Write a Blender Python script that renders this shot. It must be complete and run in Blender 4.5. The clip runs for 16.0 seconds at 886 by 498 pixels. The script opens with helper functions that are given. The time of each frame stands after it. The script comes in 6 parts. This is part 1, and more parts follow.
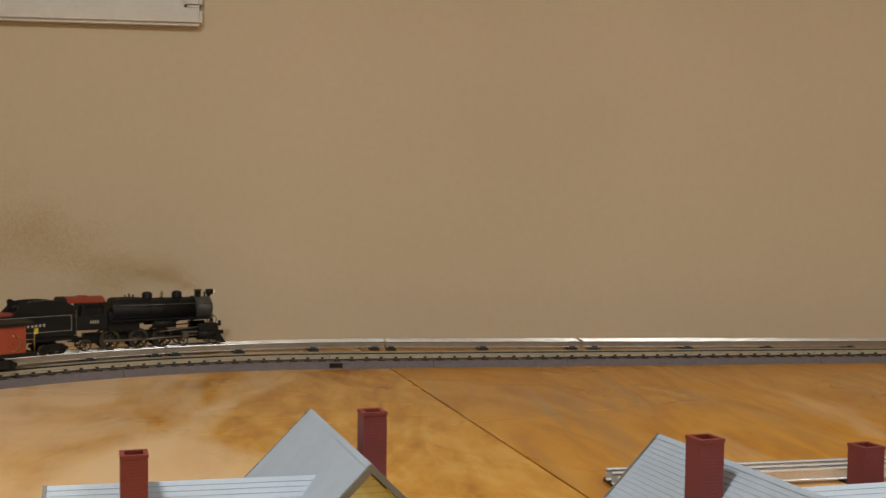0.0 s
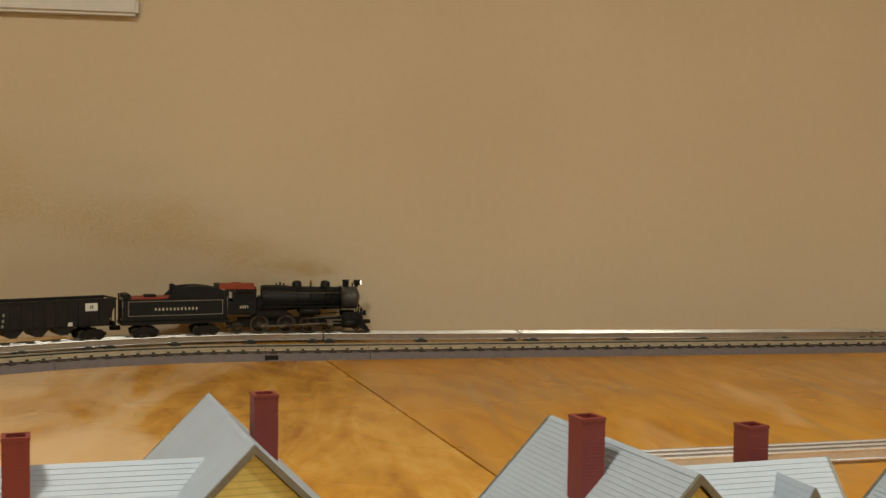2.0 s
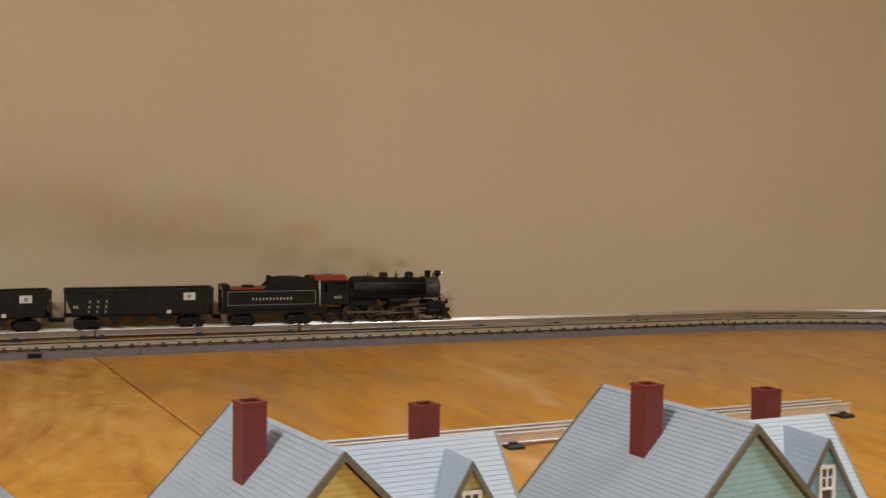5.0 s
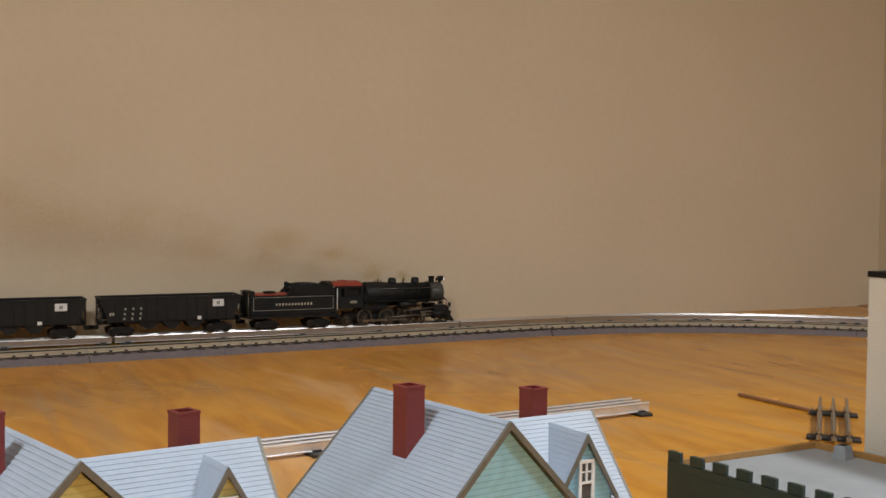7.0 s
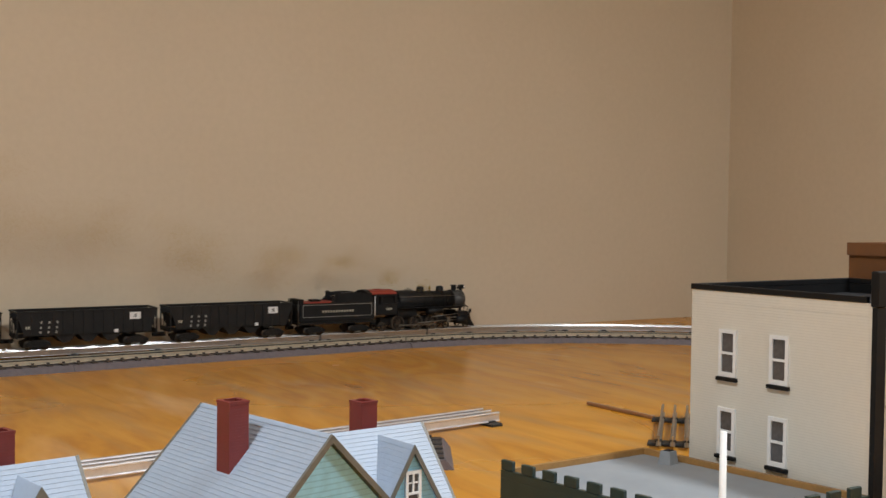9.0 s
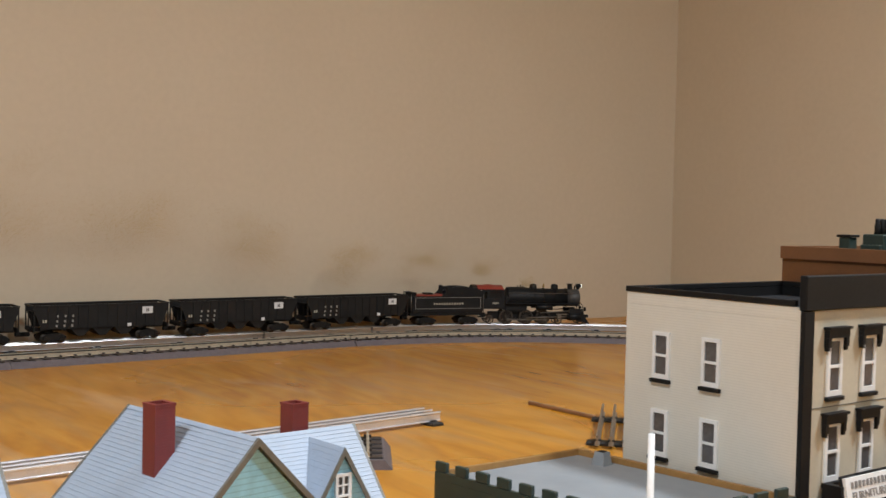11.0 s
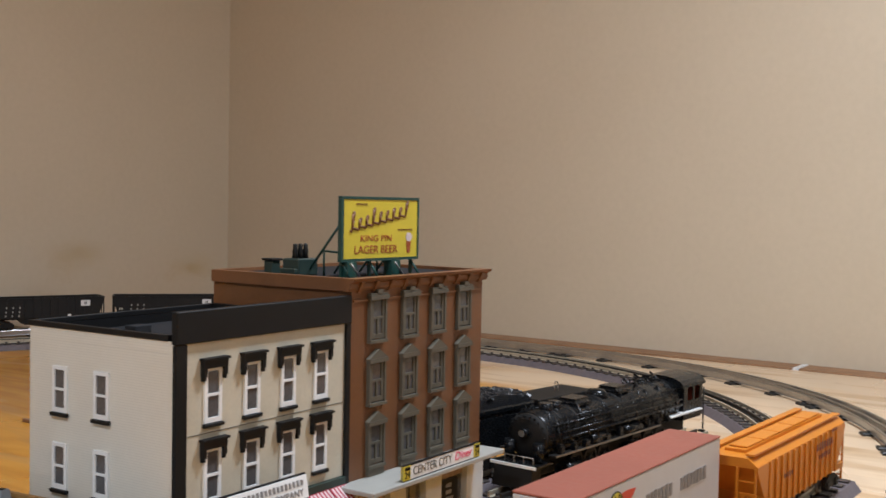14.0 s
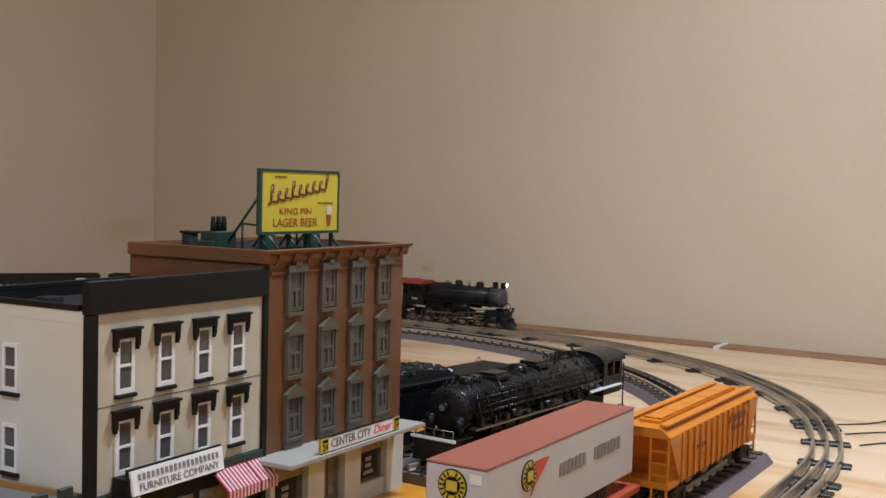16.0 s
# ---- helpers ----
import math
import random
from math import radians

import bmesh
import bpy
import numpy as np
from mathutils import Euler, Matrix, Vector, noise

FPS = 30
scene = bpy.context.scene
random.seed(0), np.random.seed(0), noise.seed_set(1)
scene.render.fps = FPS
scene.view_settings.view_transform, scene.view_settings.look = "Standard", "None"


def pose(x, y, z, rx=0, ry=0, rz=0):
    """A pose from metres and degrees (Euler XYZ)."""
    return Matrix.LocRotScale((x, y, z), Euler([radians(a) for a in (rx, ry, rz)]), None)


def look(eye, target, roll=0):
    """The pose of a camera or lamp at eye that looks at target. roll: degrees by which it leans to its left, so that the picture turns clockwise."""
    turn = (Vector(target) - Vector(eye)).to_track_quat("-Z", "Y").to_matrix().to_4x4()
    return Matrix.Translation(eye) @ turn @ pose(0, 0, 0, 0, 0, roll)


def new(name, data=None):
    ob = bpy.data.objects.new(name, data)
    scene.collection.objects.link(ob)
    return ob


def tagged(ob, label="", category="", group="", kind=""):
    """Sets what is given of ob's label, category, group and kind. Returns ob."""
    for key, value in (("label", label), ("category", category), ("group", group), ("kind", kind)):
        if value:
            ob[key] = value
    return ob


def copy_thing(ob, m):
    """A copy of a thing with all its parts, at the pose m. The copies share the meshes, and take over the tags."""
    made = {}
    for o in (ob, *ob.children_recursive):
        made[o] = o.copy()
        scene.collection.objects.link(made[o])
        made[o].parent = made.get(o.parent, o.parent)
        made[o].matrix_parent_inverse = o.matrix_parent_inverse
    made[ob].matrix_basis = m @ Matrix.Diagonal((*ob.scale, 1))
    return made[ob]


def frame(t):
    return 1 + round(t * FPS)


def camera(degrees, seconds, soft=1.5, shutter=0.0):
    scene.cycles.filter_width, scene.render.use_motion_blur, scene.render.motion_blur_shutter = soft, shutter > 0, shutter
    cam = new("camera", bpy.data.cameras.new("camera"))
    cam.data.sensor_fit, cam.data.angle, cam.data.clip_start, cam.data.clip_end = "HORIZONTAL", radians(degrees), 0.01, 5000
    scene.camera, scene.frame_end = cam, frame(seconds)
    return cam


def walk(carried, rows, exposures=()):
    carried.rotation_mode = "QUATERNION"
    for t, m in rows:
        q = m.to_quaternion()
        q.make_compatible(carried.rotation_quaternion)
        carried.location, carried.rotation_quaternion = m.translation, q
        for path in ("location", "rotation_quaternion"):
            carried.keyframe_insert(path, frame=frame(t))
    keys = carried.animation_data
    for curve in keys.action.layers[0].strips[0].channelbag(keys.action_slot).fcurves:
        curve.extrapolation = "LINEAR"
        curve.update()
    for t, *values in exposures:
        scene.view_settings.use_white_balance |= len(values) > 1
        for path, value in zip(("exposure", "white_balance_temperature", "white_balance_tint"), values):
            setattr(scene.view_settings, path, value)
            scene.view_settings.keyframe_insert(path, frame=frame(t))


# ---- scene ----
cam = camera(43.86, 16.0, soft=1.5, shutter=0.4)
PATH = [
    (0, (0.4052, 0.3501, 0.2944), (0.6262, 2.3358, 0.2030), 0.74),
    (0.5, (0.4131, 0.3497, 0.2977), (0.6431, 2.3345, 0.2101), 0.86),
    (1, (0.4158, 0.3482, 0.2938), (0.6558, 2.3317, 0.2048), 1.03),
    (1.5, (0.4265, 0.3471, 0.2901), (0.6838, 2.3282, 0.1948), 0.95),
    (2, (0.4391, 0.3435, 0.2878), (0.7388, 2.3185, 0.1901), 0.86),
    (2.5, (0.4527, 0.3387, 0.2880), (0.7920, 2.3072, 0.1896), 0.79),
    (3, (0.4651, 0.3341, 0.2886), (0.8699, 2.2905, 0.1954), 0.76),
    (5.5, (0.5237, 0.3032, 0.2873), (1.2307, 2.1712, 0.1830), 0.67),
    (6, (0.5380, 0.2964, 0.2861), (1.3408, 2.1261, 0.1971), 0.63),
    (6.5, (0.5458, 0.2974, 0.2827), (1.3905, 2.1081, 0.1948), 0.60),
    (7, (0.5517, 0.2934, 0.2842), (1.4361, 2.0852, 0.1987), 0.62),
    (7.5, (0.5542, 0.2871, 0.2854), (1.4673, 2.0645, 0.2020), 0.57),
    (8, (0.5611, 0.2781, 0.2875), (1.5267, 2.0280, 0.2142), 0.62),
    (8.5, (0.5690, 0.2702, 0.2866), (1.6345, 1.9615, 0.2206), 0.68),
    (9, (0.5711, 0.2718, 0.2866), (1.6569, 1.9503, 0.2259), 0.74),
    (11.5, (0.5907, 0.2617, 0.2930), (1.8036, 1.8504, 0.2242), 1.24),
    (12, (0.6170, 0.2371, 0.3030), (1.9248, 1.7485, 0.2304), 0.99),
    (12.5, (0.6506, 0.1795, 0.3274), (2.1230, 1.5310, 0.2534), 1.10),
    (13, (0.6726, 0.1518, 0.3370), (2.2425, 1.3881, 0.2522), 1.08),
    (13.5, (0.6802, 0.1365, 0.3365), (2.2749, 1.3413, 0.2625), 0.92),
    (14, (0.6843, 0.1249, 0.3362), (2.3288, 1.2602, 0.2535), 1.10),
    (14.5, (0.6904, 0.1223, 0.3307), (2.3585, 1.2218, 0.2375), 1.14),
    (15, (0.6972, 0.1197, 0.3271), (2.3905, 1.1794, 0.2277), 1.36),
    (15.5, (0.6931, 0.1156, 0.3270), (2.3965, 1.1586, 0.2234), 1.44),
    (16, (0.6898, 0.1115, 0.3265), (2.3987, 1.1448, 0.2173), 1.52),
]
EXPOSURES = [(0, -0.24, 6400, 4), (1.5, -0.2, 7300, 1), (3, -0.18, 7200, 1), (5.5, -0.12, 6350, 8), (9, 0.05, 5780, 7), (12, 0.16, 5560, 8), (13.5, 0.0, 5400, 9), (16, -0.21, 5400, 10)]
walk(cam, [(t, look(eye, target, roll)) for t, eye, target, roll in PATH], EXPOSURES)

# ---- path of the train round the outer loop ----
CXR, CXL, CY = 1.80, 0.53, 1.416
R_LEFT, R_OUT, R_IN = 1.075, 0.914, 0.914
YB = CY + R_LEFT
# right-hand end of the outer loop: a quarter curve, a short straight, another curve
OX, OY, O_STRAIGHT = 1.954, YB - R_OUT, 0.276
O_QUARTER = R_OUT * math.pi / 2
TRAIN = [(-2.0, -0.201), (0, 0.199), (1, 0.398), (2, 0.600), (3, 0.802), (5.5, 1.320), (7, 1.634), (8, 1.846), (9, 2.064),
         (11.5, 2.624), (13.5, 3.100), (15, 3.485), (16, 3.705), (17, 3.925)]


def train_s(t):
    for (a, sa), (b, sb) in zip(TRAIN[:-1], TRAIN[1:]):
        if a <= t <= b:
            return sa + (sb - sa) * (t - a) / (b - a)


def on_loop(s, inward=0.0):
    """Place and heading at the arc length s along the loop; s is x on the back straight."""
    if s < CXL:
        a, r = (s - CXL) / R_LEFT, R_LEFT - inward
        return CXL + r * math.sin(a), CY + r * math.cos(a), -math.degrees(a)
    if s <= OX:
        return s, YB - inward, 0.0
    r, d = R_OUT - inward, s - OX
    if d <= O_QUARTER:
        a = d / R_OUT
        return OX + r * math.sin(a), OY + r * math.cos(a), -math.degrees(a)
    d -= O_QUARTER
    if d <= O_STRAIGHT:
        return OX + r, OY - d, -90.0
    a = math.pi / 2 + (d - O_STRAIGHT) / R_OUT
    return OX + r * math.sin(a), OY - O_STRAIGHT + r * math.cos(a), -math.degrees(a)


# ---- world, lights ----
world = bpy.data.worlds.new("world")
scene.world = world
world.use_nodes = True
world.node_tree.nodes["Background"].inputs[0].default_value = (0.9, 0.8, 0.65, 1)
world.node_tree.nodes["Background"].inputs[1].default_value = 0.02


def lamp(name, x, y, z, power, size, colour):
    data = bpy.data.lights.new(name, "AREA")
    data.shape, data.size, data.energy, data.color = "DISK", size, power, colour
    ob = new(name, data)
    ob.matrix_basis = pose(x, y, z)
    return ob


WARM = (1.0, 0.975, 0.93)
CEIL = 1.62
# third lamp: out of view, added to brighten fronts that face -y
LAMPS = [(-0.1, 0.46, 25.0), (1.84, 0.30, 29.8), (0.7, -1.3, 15.8)]
for lx, ly, power in LAMPS:
    lamp("ceiling_lamp_light", lx, ly, CEIL - 0.052, power, 0.26, WARM)


# ---- helpers for meshes ----
def part(name, bm, material, parent=None, label="", smooth=None):
    me = bpy.data.meshes.new(name)
    if smooth:
        for f in bm.faces:
            f.smooth = True
    bm.to_mesh(me)
    bm.free()
    me.materials.append(material)
    ob = new(name, me)
    if parent:
        ob.parent = parent
    if label:
        tagged(ob, label)
    return ob


def twin(ob, m):
    """Another object on the same mesh, under the same parent."""
    o = ob.copy()
    scene.collection.objects.link(o)
    o.matrix_basis = m
    return o


def empty(name, m, label, category, group="", kind=""):
    ob = new(name)
    ob.empty_display_size = 0.01
    ob.matrix_basis = m
    return tagged(ob, label, category, group, kind)


def bx(bm, x0, x1, y0, y1, z0, z1, m=None):
    vs = [bm.verts.new((x, y, z)) for z in (z0, z1) for y in (y0, y1) for x in (x0, x1)]
    if m is not None:
        for v in vs:
            v.co = m @ v.co
    for q in ((0, 2, 3, 1), (4, 5, 7, 6), (0, 1, 5, 4), (2, 6, 7, 3), (0, 4, 6, 2), (1, 3, 7, 5)):
        bm.faces.new([vs[i] for i in q])
    return bm


def box(x0, x1, y0, y1, z0, z1, bevel=0.0, seg=1):
    bm = bx(bmesh.new(), x0, x1, y0, y1, z0, z1)
    if bevel:
        bmesh.ops.bevel(bm, geom=bm.edges[:], offset=bevel, segments=seg, affect="EDGES", clamp_overlap=True)
    return bm


def prism(bm, pts, a, b, axis="y"):
    """Extrude a counter-clockwise polygon of two coordinates from a to b along an axis."""
    def at(p, h):
        return {"x": (h, p[0], p[1]), "y": (p[0], h, p[1]), "z": (p[0], p[1], h)}[axis]
    lo = [bm.verts.new(at(p, a)) for p in pts]
    hi = [bm.verts.new(at(p, b)) for p in pts]
    n = len(pts)
    bm.faces.new(lo)
    bm.faces.new(hi[::-1])
    for i in range(n):
        bm.faces.new((lo[i], hi[i], hi[(i + 1) % n], lo[(i + 1) % n]))
    bmesh.ops.recalc_face_normals(bm, faces=bm.faces[:])
    return bm


def rod(bm, p, q, r, r2=None, seg=12, cap=True):
    """A round bar from p to q."""
    p, q = Vector(p), Vector(q)
    r2 = r if r2 is None else r2
    turn = (q - p).to_track_quat("Z", "Y").to_matrix()
    ring = []
    for c, rr in ((p, r), (q, r2)):
        ring.append([bm.verts.new(c + turn @ Vector((rr * math.cos(k * math.tau / seg), rr * math.sin(k * math.tau / seg), 0))) for k in range(seg)])
    for k in range(seg):
        f = bm.faces.new((ring[0][k], ring[0][(k + 1) % seg], ring[1][(k + 1) % seg], ring[1][k]))
        f.smooth = True
    if cap:
        bm.faces.new(ring[0][::-1])
        bm.faces.new(ring[1])
    return bm


def lathe(bm, prof, c=(0, 0, 0), axis="z", seg=20):
    """Turn a profile of (radius, height) round an axis through c."""
    rings = []
    for r, h in prof:
        ring = []
        for k in range(seg):
            a, b = r * math.cos(k * math.tau / seg), r * math.sin(k * math.tau / seg)
            v = {"z": (a, b, h), "x": (h, a, b), "y": (b, h, a)}[axis]
            ring.append(bm.verts.new((c[0] + v[0], c[1] + v[1], c[2] + v[2])))
        rings.append(ring)
    for a, b in zip(rings[:-1], rings[1:]):
        for k in range(seg):
            f = bm.faces.new((a[k], a[(k + 1) % seg], b[(k + 1) % seg], b[k]))
            f.smooth = True
    bm.faces.new(rings[0][::-1])
    bm.faces.new(rings[-1])
    return bm


def sweep(bm, prof, path):
    """Carry a closed profile of (side, up) along path, rows of (x, y, heading in radians)."""
    rings = []
    for x, y, h in path:
        nx, ny = -math.sin(h), math.cos(h)
        rings.append([bm.verts.new((x + nx * a, y + ny * a, b)) for a, b in prof])
    n = len(prof)
    for a, b in zip(rings[:-1], rings[1:]):
        for k in range(n):
            bm.faces.new((a[k], a[(k + 1) % n], b[(k + 1) % n], b[k]))
    bm.faces.new(rings[0])
    bm.faces.new(rings[-1][::-1])
    bmesh.ops.recalc_face_normals(bm, faces=bm.faces[:])
    return bm


def lettering(body, height, m, material, parent, name="lettering", label="", width=None, shear=0.0):
    cu = bpy.data.curves.new("lettering", "FONT")
    cu.body, cu.size, cu.align_x, cu.align_y, cu.shear = body, height, "CENTER", "CENTER", shear
    cu.extrude = 0.0002
    tmp = bpy.data.objects.new("lettering", cu)
    scene.collection.objects.link(tmp)
    bpy.context.view_layer.update()
    me = bpy.data.meshes.new_from_object(tmp)
    bpy.data.objects.remove(tmp)
    if width:
        xs = [v.co.x for v in me.vertices]
        k = width / (max(xs) - min(xs))
        for v in me.vertices:
            v.co.x *= k
    me.materials.clear()
    me.materials.append(material)
    ob = new(name, me)
    ob.parent = parent
    ob.matrix_basis = m
    if label:
        tagged(ob, label)
    return ob


def bars(parent, material, m, count, width, height, pitch, name="lettering", label=""):
    """Illegible or withheld letters as one row of small upright bars, facing -y before m."""
    bm = bmesh.new()
    for k in range(count):
        x = (k - (count - 1) / 2) * pitch
        h = height * (0.86 + 0.14 * ((k * 7) % 3) / 2)
        bx(bm, x - width / 2, x + width / 2, -0.0003, 0.0003, -h / 2, h / 2)
    ob = part(name, bm, material, parent, label)
    ob.matrix_basis = m
    return ob


# ---- materials ----
def material(name, colour, rough=0.5, metal=0.0, second=None, scale=40.0, stretch=(1, 1, 1), bump=0.0, fine=8.0, coat=0.0, spec=0.5, emit=None, vary=0.12, coat_rough=0.1):
    ma = bpy.data.materials.new(name)
    ma.use_nodes = True
    nt = ma.node_tree
    b = nt.nodes["Principled BSDF"]
    tc = nt.nodes.new("ShaderNodeTexCoord")
    mp = nt.nodes.new("ShaderNodeMapping")
    mp.inputs["Scale"].default_value = stretch
    nt.links.new(tc.outputs["Object"], mp.inputs[0])
    big = nt.nodes.new("ShaderNodeTexNoise")
    big.inputs["Scale"].default_value, big.inputs["Detail"].default_value = scale, 4
    small = nt.nodes.new("ShaderNodeTexNoise")
    small.inputs["Scale"].default_value, small.inputs["Detail"].default_value = scale * fine, 5
    for n in (big, small):
        nt.links.new(mp.outputs[0], n.inputs["Vector"])
    mix = nt.nodes.new("ShaderNodeMix")
    mix.data_type = "FLOAT"
    mix.inputs[0].default_value = 0.4
    nt.links.new(big.outputs[0], mix.inputs[2])
    nt.links.new(small.outputs[0], mix.inputs[3])
    ramp = nt.nodes.new("ShaderNodeValToRGB")
    other = second or tuple(c * (1 - vary * 2) for c in colour)
    ramp.color_ramp.elements[0].position, ramp.color_ramp.elements[1].position = 0.36, 0.62
    ramp.color_ramp.elements[0].color = (*other, 1)
    ramp.color_ramp.elements[1].color = (*colour, 1)
    nt.links.new(mix.outputs[0], ramp.inputs[0])
    nt.links.new(ramp.outputs[0], b.inputs["Base Color"])
    rr = nt.nodes.new("ShaderNodeMapRange")
    rr.inputs[3].default_value, rr.inputs[4].default_value = max(0.02, rough - 0.1), min(1, rough + 0.1)
    nt.links.new(small.outputs[0], rr.inputs[0])
    nt.links.new(rr.outputs[0], b.inputs["Roughness"])
    b.inputs["Metallic"].default_value = metal
    b.inputs["Specular IOR Level"].default_value = spec
    b.inputs["Coat Weight"].default_value = coat
    b.inputs["Coat Roughness"].default_value = coat_rough
    if bump:
        bp = nt.nodes.new("ShaderNodeBump")
        bp.inputs["Strength"].default_value, bp.inputs["Distance"].default_value = 0.6, bump
        nt.links.new(mix.outputs[0], bp.inputs["Height"])
        nt.links.new(bp.outputs[0], b.inputs["Normal"])
    if emit:
        b.inputs["Emission Color"].default_value = (*emit[:3], 1)
        b.inputs["Emission Strength"].default_value = emit[3]
    return ma


def lined(name, colour, pitch, axis, depth=0.0006, rough=0.5, line=0.35, stain=0.1):
    """Paint over fine horizontal or sloping courses: clapboards, shingles, small bricks."""
    ma = material(name, colour, rough, scale=25, vary=stain)
    nt = ma.node_tree
    b = nt.nodes["Principled BSDF"]
    tc = nt.nodes.new("ShaderNodeTexCoord")
    sep = nt.nodes.new("ShaderNodeSeparateXYZ")
    nt.links.new(tc.outputs["Object"], sep.inputs[0])
    m1 = nt.nodes.new("ShaderNodeMath")
    m1.operation = "DIVIDE"
    m1.inputs[1].default_value = pitch
    nt.links.new(sep.outputs["XYZ".index(axis)], m1.inputs[0])
    m2 = nt.nodes.new("ShaderNodeMath")
    m2.operation = "FRACT"
    nt.links.new(m1.outputs[0], m2.inputs[0])
    rp = nt.nodes.new("ShaderNodeValToRGB")
    rp.color_ramp.elements[0].position, rp.color_ramp.elements[1].position = 0.0, 0.28
    rp.color_ramp.elements[0].color = (line, line, line, 1)
    rp.color_ramp.elements[1].color = (1, 1, 1, 1)
    nt.links.new(m2.outputs[0], rp.inputs[0])
    mul = nt.nodes.new("ShaderNodeMix")
    mul.data_type, mul.blend_type = "RGBA", "MULTIPLY"
    mul.inputs[0].default_value = 1.0
    src = b.inputs["Base Color"].links[0].from_socket
    nt.links.new(src, mul.inputs[6])
    nt.links.new(rp.outputs[0], mul.inputs[7])
    nt.links.new(mul.outputs[2], b.inputs["Base Color"])
    bp = nt.nodes.new("ShaderNodeBump")
    bp.inputs["Strength"].default_value, bp.inputs["Distance"].default_value = 0.8, depth
    nt.links.new(m2.outputs[0], bp.inputs["Height"])
    nt.links.new(bp.outputs[0], b.inputs["Normal"])
    return ma


def wood_material(name, light, mid, dark, rough, pale=None, straight=False):
    """Rotary-cut veneer: flame figure from the contours of a stretched noise, fine grain, pale and dark patches."""
    ma = bpy.data.materials.new(name)
    ma.use_nodes = True
    nt = ma.node_tree
    b = nt.nodes["Principled BSDF"]
    tc = nt.nodes.new("ShaderNodeTexCoord")

    def noise_tex(scale, detail, stretch, distort=0.0):
        mp = nt.nodes.new("ShaderNodeMapping")
        mp.inputs["Scale"].default_value = stretch
        nt.links.new(tc.outputs["Object"], mp.inputs[0])
        n = nt.nodes.new("ShaderNodeTexNoise")
        n.inputs["Scale"].default_value, n.inputs["Detail"].default_value, n.inputs["Distortion"].default_value = scale, detail, distort
        nt.links.new(mp.outputs[0], n.inputs["Vector"])
        return n.outputs[0]

    def calc(op, a, k, c=0.0, clamp=False):
        n = nt.nodes.new("ShaderNodeMath")
        n.operation, n.use_clamp = op, clamp
        for slot, v in enumerate((a, k, c)):
            if isinstance(v, (int, float)):
                n.inputs[slot].default_value = v
            else:
                nt.links.new(v, n.inputs[slot])
        return n.outputs[0]

    def blend(fac, a, colour):
        n = nt.nodes.new("ShaderNodeMix")
        n.data_type = "RGBA"
        n.inputs[7].default_value = (*colour, 1)
        nt.links.new(fac, n.inputs[0])
        nt.links.new(a, n.inputs[6])
        return n.outputs[2]
    flame = noise_tex(1.9, 4, (2.3, 0.55, 1), 0.9) if straight else noise_tex(2.2, 4, (2.2, 0.7, 1), 1.2)
    rings = calc("PINGPONG", calc("MULTIPLY", flame, 17.0 if straight else 12.0), 1.0)
    grain = noise_tex(13, 6, (4.0, 0.8, 1), 0.8) if straight else noise_tex(14, 6, (3.0, 0.9, 1), 1.2)
    cloud = noise_tex(3.4, 7, (2.2, 0.6, 1), 1.2) if straight else noise_tex(4.6, 7, (2.2, 0.7, 1), 1.6)
    blotch = noise_tex(1.4, 3, (1, 1.4, 1), 0.5)
    ring_k, grain_k, cloud_k, blotch_k = (0.24, 0.34, 0.40, 0.35) if straight else (0.18, 0.48, 0.80, 0.55)
    tone = calc("MULTIPLY_ADD", rings, ring_k, calc("MULTIPLY_ADD", grain, grain_k, 0.48 - (ring_k + grain_k + cloud_k + blotch_k) / 2))
    tone = calc("MULTIPLY_ADD", cloud, cloud_k, calc("MULTIPLY_ADD", blotch, blotch_k, tone))
    ramp = nt.nodes.new("ShaderNodeValToRGB")
    e = ramp.color_ramp.elements
    e[0].position, e[0].color = 0.18, (*dark, 1)
    e[1].position, e[1].color = 0.82, (*light, 1)
    m = e.new(0.48)
    m.color = (*mid, 1)
    nt.links.new(tone, ramp.inputs[0])
    out = ramp.outputs[0]
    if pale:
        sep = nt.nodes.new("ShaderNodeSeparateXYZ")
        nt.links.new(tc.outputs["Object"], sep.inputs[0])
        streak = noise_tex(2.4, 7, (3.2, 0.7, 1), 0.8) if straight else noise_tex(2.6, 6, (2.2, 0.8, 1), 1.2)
        # bare pale wood with painted-in sheen at one end, milky painted glare opposite
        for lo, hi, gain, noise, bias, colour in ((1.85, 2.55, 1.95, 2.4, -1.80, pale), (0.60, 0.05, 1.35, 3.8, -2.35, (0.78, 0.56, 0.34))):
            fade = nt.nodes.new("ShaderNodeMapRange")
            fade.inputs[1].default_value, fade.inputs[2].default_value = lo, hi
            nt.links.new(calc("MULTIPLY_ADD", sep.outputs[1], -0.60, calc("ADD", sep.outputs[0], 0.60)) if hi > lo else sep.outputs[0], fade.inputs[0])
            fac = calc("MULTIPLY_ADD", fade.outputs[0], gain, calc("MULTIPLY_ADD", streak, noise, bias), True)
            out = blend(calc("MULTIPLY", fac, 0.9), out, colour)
        if straight:
            mark = noise_tex(4.0, 8, (5.0, 0.6, 1), 0.6)
            out = blend(calc("MULTIPLY", calc("MULTIPLY_ADD", mark, 5.0, -2.6, True), 0.7), out, (0.40, 0.23, 0.085))
        knots = noise_tex(6.5, 2, (3.0, 1.2, 1), 0.2)
        out = blend(calc("MULTIPLY_ADD", knots, 9.0, -6.55, True), out, (0.17, 0.055, 0.012))
    nt.links.new(out, b.inputs["Base Color"])
